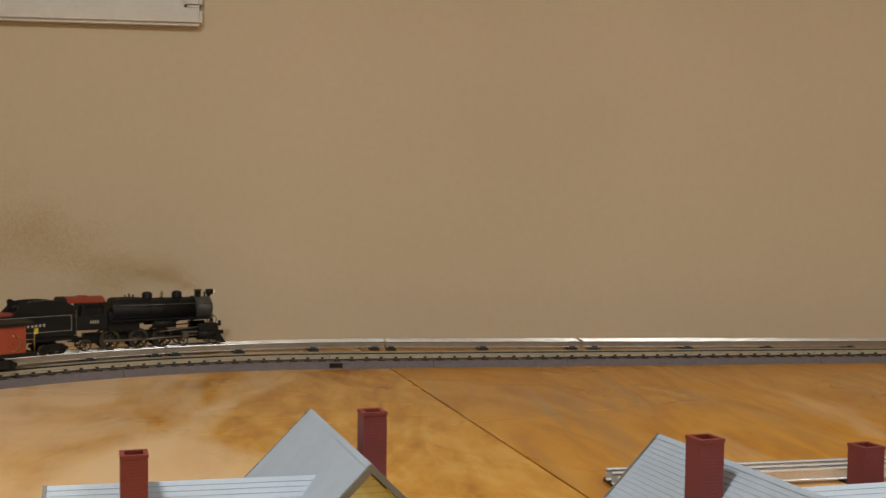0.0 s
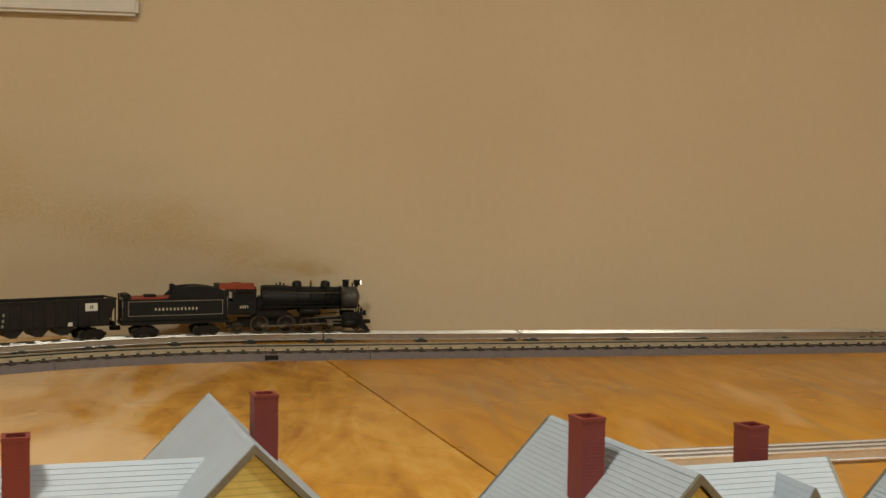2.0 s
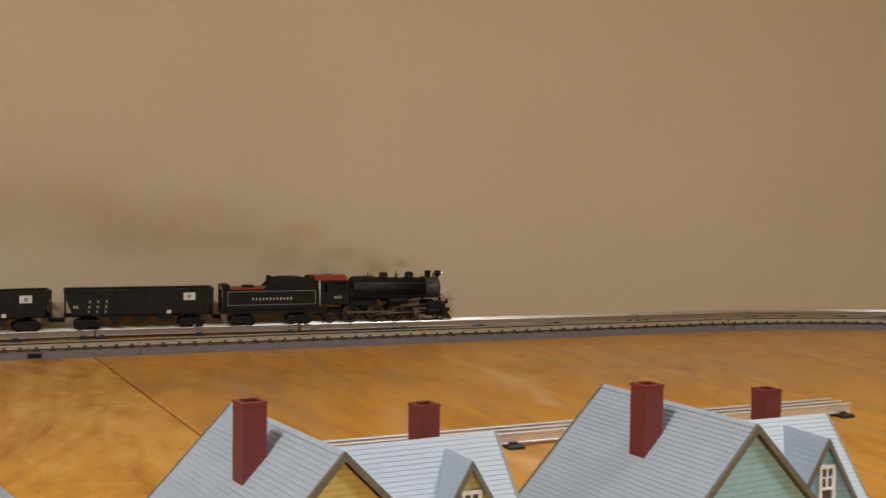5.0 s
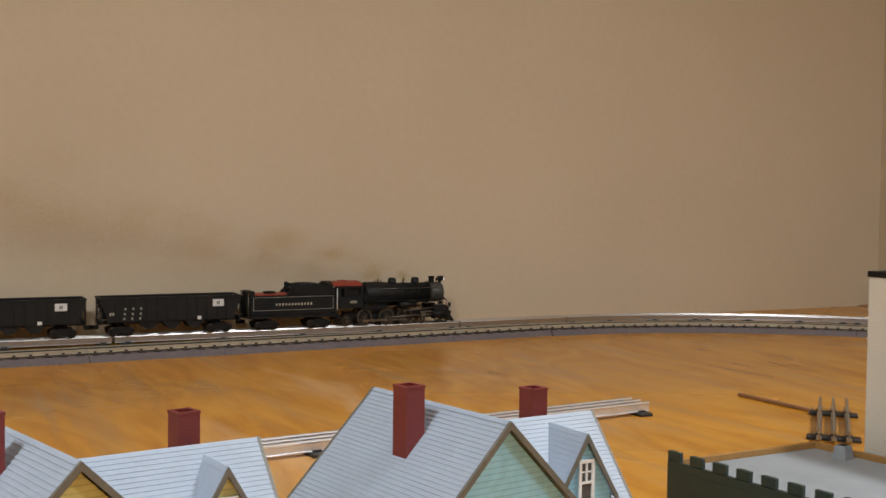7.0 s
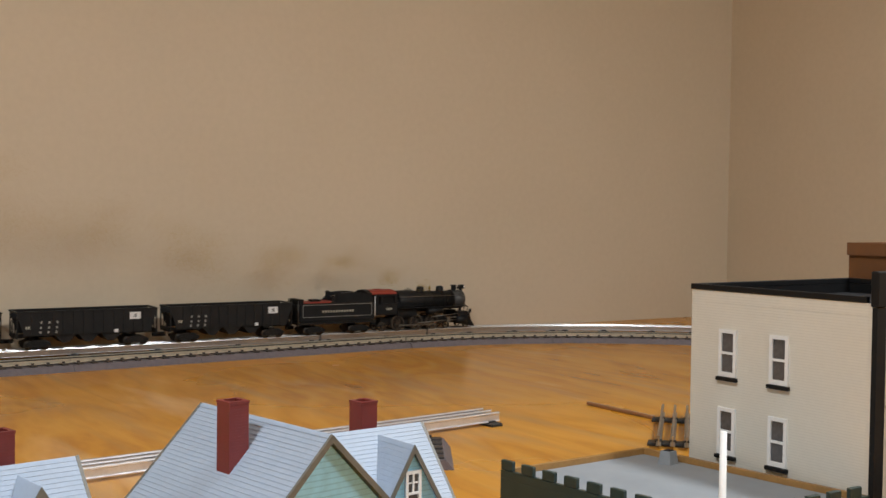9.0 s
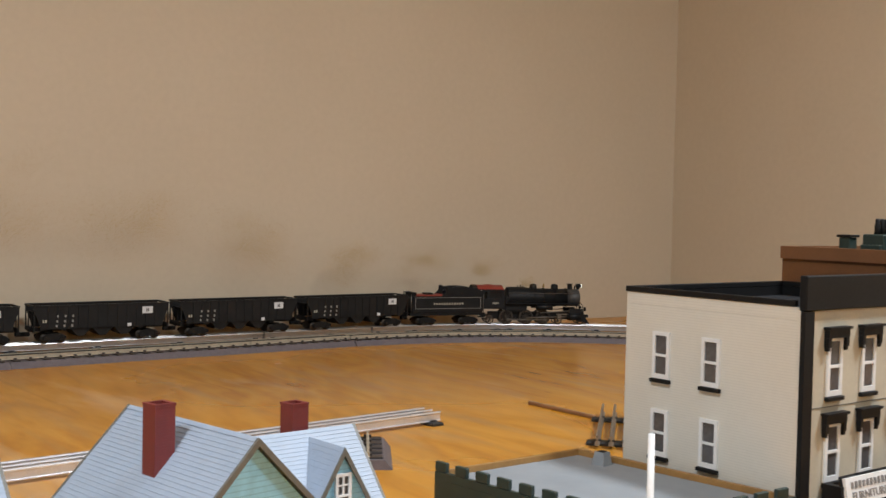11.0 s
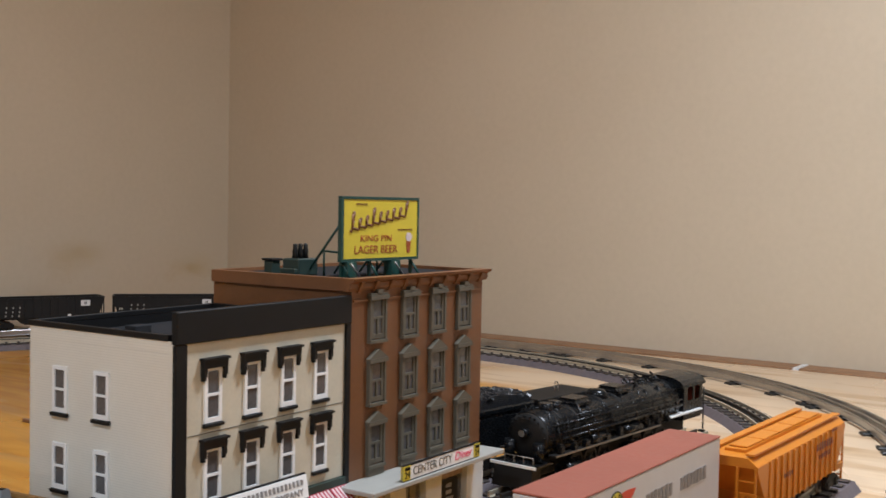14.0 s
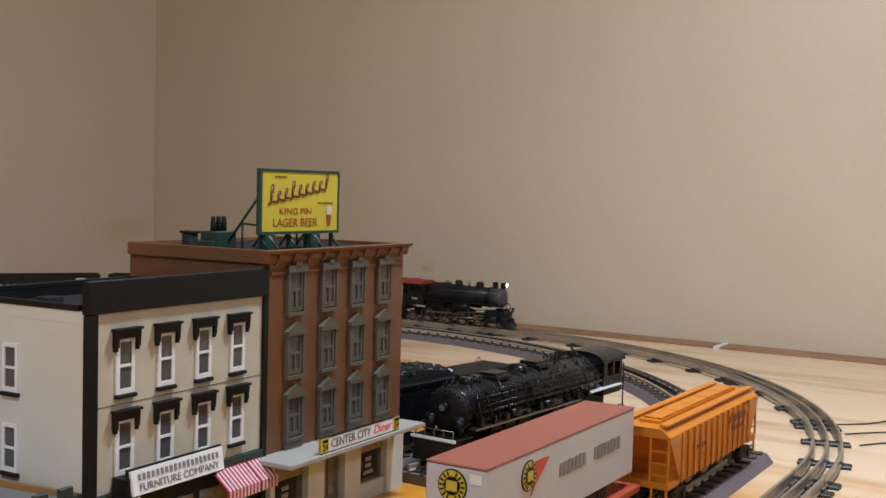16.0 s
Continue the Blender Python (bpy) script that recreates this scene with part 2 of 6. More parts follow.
    rr = nt.nodes.new("ShaderNodeMapRange")
    rr.inputs[1].default_value, rr.inputs[2].default_value = 0.35, 0.65
    rr.inputs[3].default_value, rr.inputs[4].default_value = rough - 0.08, rough + 0.12
    nt.links.new(blotch, rr.inputs[0])
    nt.links.new(rr.outputs[0], b.inputs["Roughness"])
    b.inputs["Specular IOR Level"].default_value = 0.28
    bp = nt.nodes.new("ShaderNodeBump")
    bp.inputs["Strength"].default_value, bp.inputs["Distance"].default_value = 0.25, 0.0006
    nt.links.new(grain, bp.inputs["Height"])
    nt.links.new(bp.outputs[0], b.inputs["Normal"])
    return ma


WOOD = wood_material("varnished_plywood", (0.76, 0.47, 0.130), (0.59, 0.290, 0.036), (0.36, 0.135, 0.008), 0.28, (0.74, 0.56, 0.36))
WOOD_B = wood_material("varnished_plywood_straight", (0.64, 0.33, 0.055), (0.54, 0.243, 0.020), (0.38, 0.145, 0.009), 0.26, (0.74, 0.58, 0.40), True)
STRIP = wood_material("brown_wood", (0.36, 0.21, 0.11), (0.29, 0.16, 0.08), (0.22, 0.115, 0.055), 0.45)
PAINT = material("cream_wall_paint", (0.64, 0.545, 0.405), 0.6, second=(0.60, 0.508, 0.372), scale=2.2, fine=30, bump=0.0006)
CEILING = material("ceiling_paint", (0.72, 0.67, 0.58), 0.8, scale=3)
CARPET = material("carpet", (0.16, 0.13, 0.10), 0.9, scale=60)
WHITE = material("white_plastic", (0.78, 0.78, 0.77), 0.4, vary=0.05)
WHITE_PAINT = material("white_paint", (0.72, 0.71, 0.70), 0.45, vary=0.05, scale=8)
LAMP_GLASS = material("lamp_glass", (0.9, 0.85, 0.75), 0.4, emit=(1.0, 0.82, 0.6, 5.0))
STEEL = material("tinplate_rail", (0.56, 0.555, 0.55), 0.36, metal=1.0, vary=0.08, scale=60)
STEEL_BRIGHT = material("bright_tinplate", (0.80, 0.80, 0.82), 0.34, metal=0.75, vary=0.06, scale=60)
TIE_BLACK = material("black_tie", (0.018, 0.017, 0.016), 0.5, scale=90)
ROADBED = material("grey_roadbed", (0.15, 0.128, 0.138), 0.6, scale=120, bump=0.0003)
TIE_BROWN = material("brown_plastic_tie", (0.045, 0.034, 0.028), 0.55, scale=90)
RAIL_TAN = material("dull_rail", (0.66, 0.60, 0.47), 0.35, metal=0.5, scale=60)
RAIL_DARK = material("blackened_rail", (0.05, 0.045, 0.04), 0.4, metal=0.4)
BLACK = material("black_engine_paint", (0.0070, 0.0078, 0.0090), 0.27, spec=0.28, scale=60, vary=0.2, bump=0.0004)
ENGINE_BLACK = material("satin_engine_black", (0.0085, 0.0095, 0.011), 0.52, spec=0.3, scale=60, vary=0.2, bump=0.0002)
BLACK2 = material("dull_black", (0.012, 0.011, 0.010), 0.6, spec=0.25, scale=60, vary=0.2)
GRAPHITE = material("graphite_smokebox", (0.085, 0.082, 0.078), 0.5, metal=0.3, scale=60)
CAR_BLACK = material("freight_car_black", (0.016, 0.015, 0.0145), 0.55, spec=0.3, scale=50, vary=0.2)
RED_ROOF = material("red_roof", (0.30, 0.036, 0.018), 0.5, scale=70)
GREYMETAL = material("worn_rods", (0.24, 0.22, 0.19), 0.4, metal=0.8)
BRASS = material("brass", (0.5, 0.36, 0.12), 0.35, metal=1.0)
LETTER = material("pale_lettering", (0.58, 0.54, 0.42), 0.5)
LETTER_GREY = material("grey_block_lettering", (0.23, 0.22, 0.215), 0.5)
LETTER_DIM = material("worn_lettering", (0.36, 0.34, 0.30), 0.5)
HEADLIGHT = material("lit_headlight", (1, 0.95, 0.85), 0.3, emit=(1.0, 0.92, 0.78, 7.0))
COAL = material("coal", (0.02, 0.021, 0.024), 0.28, scale=200, bump=0.001)
SMOKE = material("smoke", (0.50, 0.34, 0.10), 1.0, spec=0.0)
ROOF_BLUE = material("blue_grey_shingles", (0.335, 0.395, 0.49), 0.5, scale=60, vary=0.05)
BRICK_RED = lined("red_chimney_brick", (0.185, 0.027, 0.024), 0.0017, "Z", 0.0002, line=0.8)
YELLOW_WALL = lined("pale_yellow_clapboard", (0.62, 0.56, 0.22), 0.0032, "Z", 0.0004, line=0.7)
BLUE_WALL = lined("turquoise_clapboard", (0.33, 0.66, 0.86), 0.0032, "Z", 0.0004, line=0.7)
TRIM_GREY = material("olive_grey_trim", (0.15, 0.143, 0.12), 0.5)
DARK = material("dark_inside", (0.012, 0.012, 0.012), 0.7)
GLASS = material("dark_window_film", (0.11, 0.105, 0.105), 0.16, vary=0.2)
CREAM_BRICK = lined("cream_brick", (0.68, 0.655, 0.58), 0.0021, "Z", 0.00025, line=0.86, stain=0.02)
CREAM = material("cream_front", (0.54, 0.50, 0.395), 0.5, vary=0.05)
BLACK_TRIM = material("black_trim", (0.009, 0.009, 0.0095), 0.5, spec=0.22)
ROOF_GREY = material("grey_roof", (0.26, 0.28, 0.30), 0.6, vary=0.06)
ROOF_DARK = material("dark_grey_roof", (0.026, 0.026, 0.028), 0.8, spec=0.1)
BROWN_BRICK = lined("brown_brick", (0.175, 0.074, 0.026), 0.0021, "Z", 0.00025, line=0.85)
BROWN_TRIM = material("brown_cornice", (0.175, 0.074, 0.027), 0.5, vary=0.08)
STONE_GREY = material("olive_stone", (0.098, 0.085, 0.060), 0.6, vary=0.1)
DARK_GREEN = material("dark_green", (0.022, 0.040, 0.034), 0.45)
SIGN_GREEN = material("sign_frame_green", (0.016, 0.06, 0.05), 0.4)
OCHRE = material("ochre_ledge", (0.34, 0.185, 0.055), 0.5)
YELLOW = material("sign_yellow", (0.56, 0.445, 0.03), 0.4, vary=0.04)
SIGN_BROWN = material("sign_brown", (0.17, 0.07, 0.02), 0.5)
SIGN_RED = material("sign_red", (0.33, 0.075, 0.02), 0.5)
PINK = material("sign_pink", (0.70, 0.06, 0.16), 0.4)
AWN_RED = material("awning_red", (0.36, 0.02, 0.045), 0.4)
AWN_WHITE = material("awning_white", (0.66, 0.55, 0.55), 0.4)
STOREFRONT = material("pale_grey_front", (0.58, 0.60, 0.59), 0.5, vary=0.05)
WHEEL = material("dark_oily_wheel", (0.075, 0.060, 0.046), 0.5, metal=0.4)
CONCRETE = material("pale_canopy", (0.33, 0.325, 0.295), 0.5, vary=0.06)
TRAILER_SIDE = material("trailer_grey", (0.53, 0.53, 0.535), 0.4, vary=0.04, scale=12)
TRAILER_ROOF = material("trailer_red_roof", (0.28, 0.085, 0.055), 0.5, vary=0.06, scale=20)
ORANGE = material("orange_car_paint", (0.57, 0.190, 0.004), 0.4, vary=0.05, scale=30)
PURPLE = material("faded_purple", (0.16, 0.035, 0.03), 0.5)
CABOOSE_RED = material("caboose_red", (0.36, 0.06, 0.025), 0.5)
WIRE = material("dark_wire", (0.05, 0.04, 0.03), 0.5)
STALL = material("shop_display", (0.20, 0.13, 0.085), 0.5, second=(0.34, 0.27, 0.20), scale=160)


# ---- the room ----
X0, X1, Y0, Y1, FLOOR = -1.5, 3.075, -2.4, 2.575, -0.78
W = 0.1


def structure(name, bm, ma, label):
    return tagged(part(name, bm, ma), label, name.split("_")[0], kind="structure")


structure("wall_back", box(X0 - W, X1 + W, Y1, Y1 + W, FLOOR, CEIL), PAINT, "plain cream painted wall behind the layout")
structure("wall_right", box(X1, X1 + W, Y0 - W, Y1, FLOOR, CEIL), PAINT, "plain cream painted side wall")
structure("wall_left", box(X0 - W, X0, Y0 - W, Y1, FLOOR, CEIL), PAINT, "plain cream painted far side wall")
structure("wall_near", box(X0, X1, Y0 - W, Y0, FLOOR, CEIL), PAINT, "plain cream painted wall opposite the layout")
structure("ceiling", box(X0 - W, X1 + W, Y0 - W, Y1 + W, CEIL, CEIL + W), CEILING, "off-white flat ceiling")
structure("floor", box(X0 - W, X1 + W, Y0 - W, Y1 + W, FLOOR - W, FLOOR), CARPET, "dark carpeted floor")

for lx, ly, power in LAMPS:
    fixture = empty("ceiling_lamp", pose(lx, ly, CEIL), "unseen round flush ceiling lamp with a lit glass bowl", "lamp", "ceiling lamps")
    part("base", lathe(bmesh.new(), [(0.15, -0.02), (0.16, -0.004), (0.16, 0.0)], seg=32), WHITE_PAINT, fixture)
    part("shade", lathe(bmesh.new(), [(0.05, -0.048), (0.10, -0.044), (0.14, -0.03), (0.15, -0.02)], seg=32), LAMP_GLASS, fixture, "lit frosted glass bowl")

# the white framed board high on the back wall
board = empty("wall_board", pose(-0.503, Y1, 0.625), "white framed board hung high on the cream wall", "board")
part("panel", box(-0.64, 0.64, -0.012, 0, 0.03, 0.86), WHITE_PAINT, board)
part("frame", box(-0.67, 0.675, -0.026, 0, 0.0, 0.035, 0.006, 2), WHITE_PAINT, board)
part("frame", box(-0.67, 0.675, -0.026, 0, 0.855, 0.89, 0.006, 2), WHITE_PAINT, board)
part("frame", box(-0.67, -0.635, -0.026, 0, 0.0355, 0.8545, 0.006, 2), WHITE_PAINT, board)
part("frame", box(0.64, 0.675, -0.026, 0, 0.0355, 0.8545, 0.006, 2), WHITE_PAINT, board)

# the table: two varnished boards that meet in a slanting seam, on a frame with legs
table = empty("layout_table", pose(0, 0, 0), "large varnished honey-coloured plywood layout table", "table")
TX0, TX1, TY0 = -1.4, 3.0, -0.25
ma_, mb_ = (0.468, Y1 - 0.002), (0.958, TY0)
sx = 0.0014
bmt = prism(bmesh.new(), [(TX0, TY0), (mb_[0] - sx, TY0), (ma_[0] - sx, Y1 - 0.002), (TX0, Y1 - 0.002)], -0.02, 0, "z")
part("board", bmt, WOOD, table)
bmt = prism(bmesh.new(), [(mb_[0] + sx, TY0), (TX1, TY0), (TX1, Y1 - 0.002), (ma_[0] + sx, Y1 - 0.002)], -0.02, 0.0004, "z")
part("board", bmt, WOOD_B, table)
part("frame", box(TX0 + 0.05, TX1 - 0.05, TY0 + 0.05, Y1 - 0.05, -0.11, -0.0202), STRIP, table)
for lx in (TX0 + 0.1, 0.8, TX1 - 0.1):
    for ly in (TY0 + 0.1, Y1 - 0.12):
        part("leg", box(lx - 0.04, lx + 0.04, ly - 0.04, ly + 0.04, FLOOR, -0.1102), STRIP, table)
# darker strip that closes the gap between table and side wall, in two lengths with a pale joint
strip = empty("edge_strip", pose(3.0, 0, 0), "flat brown wooden strip between table and wall", "strip")
part("length", box(0.001, 0.074, TY0, 0.812, -0.02, 0.004, 0.002), STRIP, strip)
part("length", box(0.001, 0.074, 0.826, Y1 - 0.002, -0.02, 0.004, 0.002), STRIP, strip)
part("joint", box(0.001, 0.074, 0.8122, 0.8258, -0.02, 0.005, 0.001), WHITE_PAINT, strip, "pale joint piece")

# ---- tracks ----
RAIL_TOP = 0.0180
TUBE = [(0.0019 * math.cos(a * math.pi / 4), 0.0160 + 0.0020 * math.sin(a * math.pi / 4)) for a in range(-1, 6)]
TUBE += [(-0.0006, 0.0140), (-0.0006, 0.0062), (-0.0032, 0.0058), (-0.0032, 0.0050), (0.0032, 0.0050), (0.0032, 0.0058), (0.0006, 0.0062), (0.0006, 0.0140)]
G = 0.0172


def arc_path(r, a0, a1, steps):
    """From angle a0 to a1 (degrees, clockwise from the top of the loop), centred on the origin."""
    rows = []
    for k in range(steps + 1):
        a = radians(a0 + (a1 - a0) * k / steps)
        rows.append((r * math.sin(a), r * math.cos(a), -a))
    return rows


def tie_mesh():
    bm = bx(bmesh.new(), -0.0095, 0.0095, -0.0315, 0.0315, 0.0, 0.0049)
    bmesh.ops.bevel(bm, geom=[e for e in bm.edges if all(v.co.z > 0.001 for v in e.verts)], offset=0.0016, segments=1, affect="EDGES")
    for y in (-G, 0, G):
        bx(bm, -0.0055, 0.0055, y - 0.0046, y + 0.0046, 0.0046, 0.0066)
    return bm


def tubular_straight(length, ties, m, label="straight length of silver three-rail tubular track with black ties", steel=None):
    tr = empty("tubular_track", m, label, "track", "tubular track sections")
    for y in (-G, 0, G):
        part("rail", sweep(bmesh.new(), [(a + y, b) for a, b in TUBE], [(0, 0, 0), (length, 0, 0)]), steel or STEEL, tr)
    first = None
    for x in ties:
        if first is None:
            first = part("tie", tie_mesh(), TIE_BLACK, tr, "black pressed metal tie")
            first.matrix_basis = pose(x, 0, 0)
        else:
            twin(first, pose(x, 0, 0))
    return tr


def tubular_curve(m, radius):
    tr = empty("tubular_track", m, "curved length of silver three-rail tubular track with black ties", "track", "tubular track sections")
    for d in (-G, 0, G):
        part("rail", sweep(bmesh.new(), [(a, b) for a, b in TUBE], arc_path(radius + d, 0.04, 22.46, 16)), STEEL, tr)
    first = None
    for a in (0.9, 7.3, 15.0, 21.4):
        p = pose(radius * math.sin(radians(a)), radius * math.cos(radians(a)), 0, 0, 0, -a)
        if first is None:
            first = part("tie", tie_mesh(), TIE_BLACK, tr, "black pressed metal tie")
            first.matrix_basis = p
        else:
            twin(first, p)
    return tr


tubular_straight(0.384, (0.010, 0.190, 0.368), pose(0.532, YB, 0))
tubular_straight(0.746, (0.024, 0.212, 0.380, 0.554, 0.728), pose(0.922, YB, 0))
tubular_straight(0.276, (0.018, 0.168,), pose(1.674, YB, 0))
c0 = tubular_curve(pose(OX, OY, 0), R_OUT)
for k in range(1, 4):
    copy_thing(c0, pose(OX, OY, 0, 0, 0, -22.5 * k))
tubular_straight(O_STRAIGHT - 0.002, (0.012, 0.092, 0.182, 0.262), pose(OX + R_OUT, OY - 0.001, 0, 0, 0, -90))
for k in range(4, 8):
    copy_thing(c0, pose(OX, OY - O_STRAIGHT, 0, 0, 0, -22.5 * k))
tubular_straight(0.65, (0.012, 0.17, 0.33, 0.49, 0.63), pose(OX - 0.652, OY - O_STRAIGHT - R_OUT, 0))
l0 = tubular_curve(pose(CXL, CY, 0, 0, 0, 22.5), R_LEFT)
for k in range(2, 5):
    copy_thing(l0, pose(CXL, CY, 0, 0, 0, 22.5 * k))

BED = [(-0.0455, 0.0), (0.0455, 0.0), (0.0360, 0.0115), (-0.0360, 0.0115)]
TEE = [(-0.0024, 0.0143), (0.0024, 0.0143), (0.0008, 0.0158), (0.0013, 0.0192), (0.0013, 0.0210), (-0.0013, 0.0210), (-0.0013, 0.0192), (-0.0008, 0.0158)]
LIFT = 0.0030


def bed_tie():
    bm = box(-0.0058, 0.0058, -0.0338, 0.0338, 0.0112, 0.0142, 0.0008)
    for s in (-1, 1):
        for d in (0.0136, 0.0200):
            bx(bm, -0.0024, 0.0024, s * d - 0.0014, s * d + 0.0014, 0.0138, 0.0172)
    return bm


def roadbed(name, path_of, length, m, label, ties):
    tr = empty("roadbed_track", m, label, "track", "roadbed track sections")
    part("roadbed", sweep(bmesh.new(), BED, path_of(0)), ROADBED, tr, "grey moulded plastic roadbed")
    for d, ma in ((-0.0168, RAIL_TAN), (0, RAIL_DARK), (0.0168, RAIL_TAN)):
        part("rail", sweep(bmesh.new(), TEE, path_of(d)), ma, tr)
    first = None
    for p in ties:
        if first is None:
            first = part("tie", bed_tie(), TIE_BROWN, tr)
            first.matrix_basis = p
        else:
            twin(first, p)
    return tr


def bed_straight(length, m, ties=None):
    n = ties or max(1, round(length / 0.0256))
    return roadbed("straight", lambda d: [(0.0004, d, 0), (length - 0.0004, d, 0)], length, m,
                   "straight grey roadbed track with dark ties", [pose((k + 0.5) * length / n, 0, 0) for k in range(n)])


def bed_curve(m):
    n = 14
    ps = [pose(R_IN * math.sin(radians(a)), R_IN * math.cos(radians(a)), 0, 0, 0, -a) for a in [(k + 0.5) * 22.5 / n for k in range(n)]]
    return roadbed("curve", lambda d: arc_path(R_IN + d, 0.03, 22.47, 12), 0, m, "curved grey roadbed track with dark ties", ps)


# the inner loop: its back straight runs slightly askew to the wall
BEDLINE = pose(CXR, CY + R_IN + 0.005, 0, 0, 0, 2.35)
b0 = bed_straight(0.24, BEDLINE @ pose(-0.24, 0, 0))
for k in range(2, 6):
    copy_thing(b0, BEDLINE @ pose(-0.24 * k, 0, 0))
end_bed = bed_straight(0.18, BEDLINE @ pose(-1.38, 0, 0))
part("clip_slot", box(-0.011, 0.011, -0.0440, -0.0350, 0.0012, 0.0092), BLACK2, end_bed, "dark slot of the track clip").matrix_basis = pose(0.010, 0, 0)
LEFT_C = BEDLINE @ pose(-1.38, -R_IN, 0)
d0 = bed_curve(pose(CXR, CY, 0))
for k in range(1, 7):
    copy_thing(d0, pose(CXR, CY, 0, 0, 0, -22.5 * k))
for k in range(1, 5):
    copy_thing(d0, LEFT_C @ pose(0, 0, 0, 0, 0, 22.5 * k))
# the siding with the two freight cars, and the one under the large engine
SIDING_Y = 0.495
for k in range(4):
    copy_thing(b0, pose(1.090 + 0.24 * k, SIDING_Y, 0))
ENG = pose(1.700, 0.7434, 0, 0, 0, -4.0)
for k in range(2):
    copy_thing(b0, ENG @ pose(0.24 * k, 0, 0))

# loose track on the table
tubular_straight(0.757, (0.012, 0.262, 0.503, 0.742), pose(0.703, 1.4375, 0, 0, 0, 5.7), "loose straight silver tubular track lying on the table", STEEL_BRIGHT)
tubular_straight(0.24, (0.03, 0.195), pose(1.545, 1.250, 0, 0, 0, 44.5), "short loose tubular track lying on the table")
loose = bed_straight(0.127, pose(1.2135, 1.3186, 0, 0, 0, 58.7))
tagged(loose, "short loose piece of dark grey roadbed track")
stick = empty("wooden_stick", pose(1.668, 1.555, 0, 0, 0, -88.0), "thin dark brown wooden stick on the table", "stick")
part("stick", box(0, 0.14, -0.003, 0.003, 0.0006, 0.006, 0.001), STRIP, stick)
for (wx, wy, wa, wl) in ((2.21, 0.375, -32, 0.30), (2.32, 0.44, -36, 0.25), (2.27, 0.405, -34, 0.32)):
    wire = empty("wire", pose(wx, wy, 0.0008, 0, 0, wa), "thin dark wire lying on the table", "wire", "track wires")
    bw = bmesh.new()
    pts = [(wl * k / 8, 0.006 * math.sin(k * 1.3 + wx * 9), 0.0012) for k in range(9)]
    for p, q in zip(pts[:-1], pts[1:]):
        rod(bw, p, q, 0.0011, seg=6)
    part("strand", bw, WIRE, wire)


# ---- rolling stock ----
def wheel_mesh(r, w=0.004, spokes=0):
    bm = bmesh.new()
    if not spokes:
        lathe(bm, [(r * 0.3, -w / 2 - 0.0006), (r * 0.8, -w / 2), (r, -w / 2), (r, w / 2 - 0.001), (r * 1.1, w / 2 - 0.001), (r * 1.1, w / 2)], axis="y", seg=18)
        return bm
    n = 20
    rings = []
    for rr, y in ((r, -w / 2), (r * 1.07, w / 2), (r * 0.8, w / 2), (r * 0.8, -w / 2)):
        rings.append([bm.verts.new((rr * math.cos(k * math.tau / n), y, rr * math.sin(k * math.tau / n))) for k in range(n)])
    for a, b in zip(rings, rings[1:] + rings[:1]):
        for k in range(n):
            bm.faces.new((a[k], a[(k + 1) % n], b[(k + 1) % n], b[k]))
    rod(bm, (0, -w / 2 - 0.001, 0), (0, w / 2, 0), r * 0.24, seg=10)
    for k in range(spokes):
        a = k * math.tau / spokes
        rod(bm, (0, 0, 0), (r * 0.82 * math.cos(a), 0, r * 0.82 * math.sin(a)), r * 0.055, seg=5)
    bx(bm, -r * 0.5, r * 0.5, -w / 2, w / 2, r * 0.5, r * 0.8)
    bmesh.ops.recalc_face_normals(bm, faces=bm.faces[:])
    return bm


def truck(parent, x, frame_ma, wheels=(-0.0155, 0.0155), r=0.0085):
    """A freight truck: two side frames and a bolster as one part, with four wheels on it."""
    bm = bmesh.new()
    for s in (-1, 1):
        y = s * 0.0255
        pts = [(-0.024, 0.026), (-0.024, 0.031), (-0.010, 0.037), (0.010, 0.037), (0.024, 0.031), (0.024, 0.026), (0.012, 0.0235), (-0.012, 0.0235)]
        prism(bm, pts, y - 0.002, y + 0.002, "y")
        for wx in wheels:
            bx(bm, wx - 0.004, wx + 0.004, y - 0.0035, y + 0.0035, RAIL_TOP + r - 0.004, RAIL_TOP + r + 0.004)
        for k in (-0.003, 0.003):
            rod(bm, (k, y, 0.0245), (k, y, 0.036), 0.0016, seg=8)
    bx(bm, -0.005, 0.005, -0.0235, 0.0235, 0.029, 0.036)
    tk = part("truck", bm, frame_ma, parent)
    tk.matrix_basis = pose(x, 0, 0)
    first = None
    for wx in wheels:
        for s in (-1, 1):
            p = pose(wx, s * 0.018, RAIL_TOP + r, 0, 0, 0 if s < 0 else 180)
            if first is None:
                first = part("wheel", wheel_mesh(r), WHEEL, tk)
                first.matrix_basis = p
            else:
                twin(first, p)
    return tk


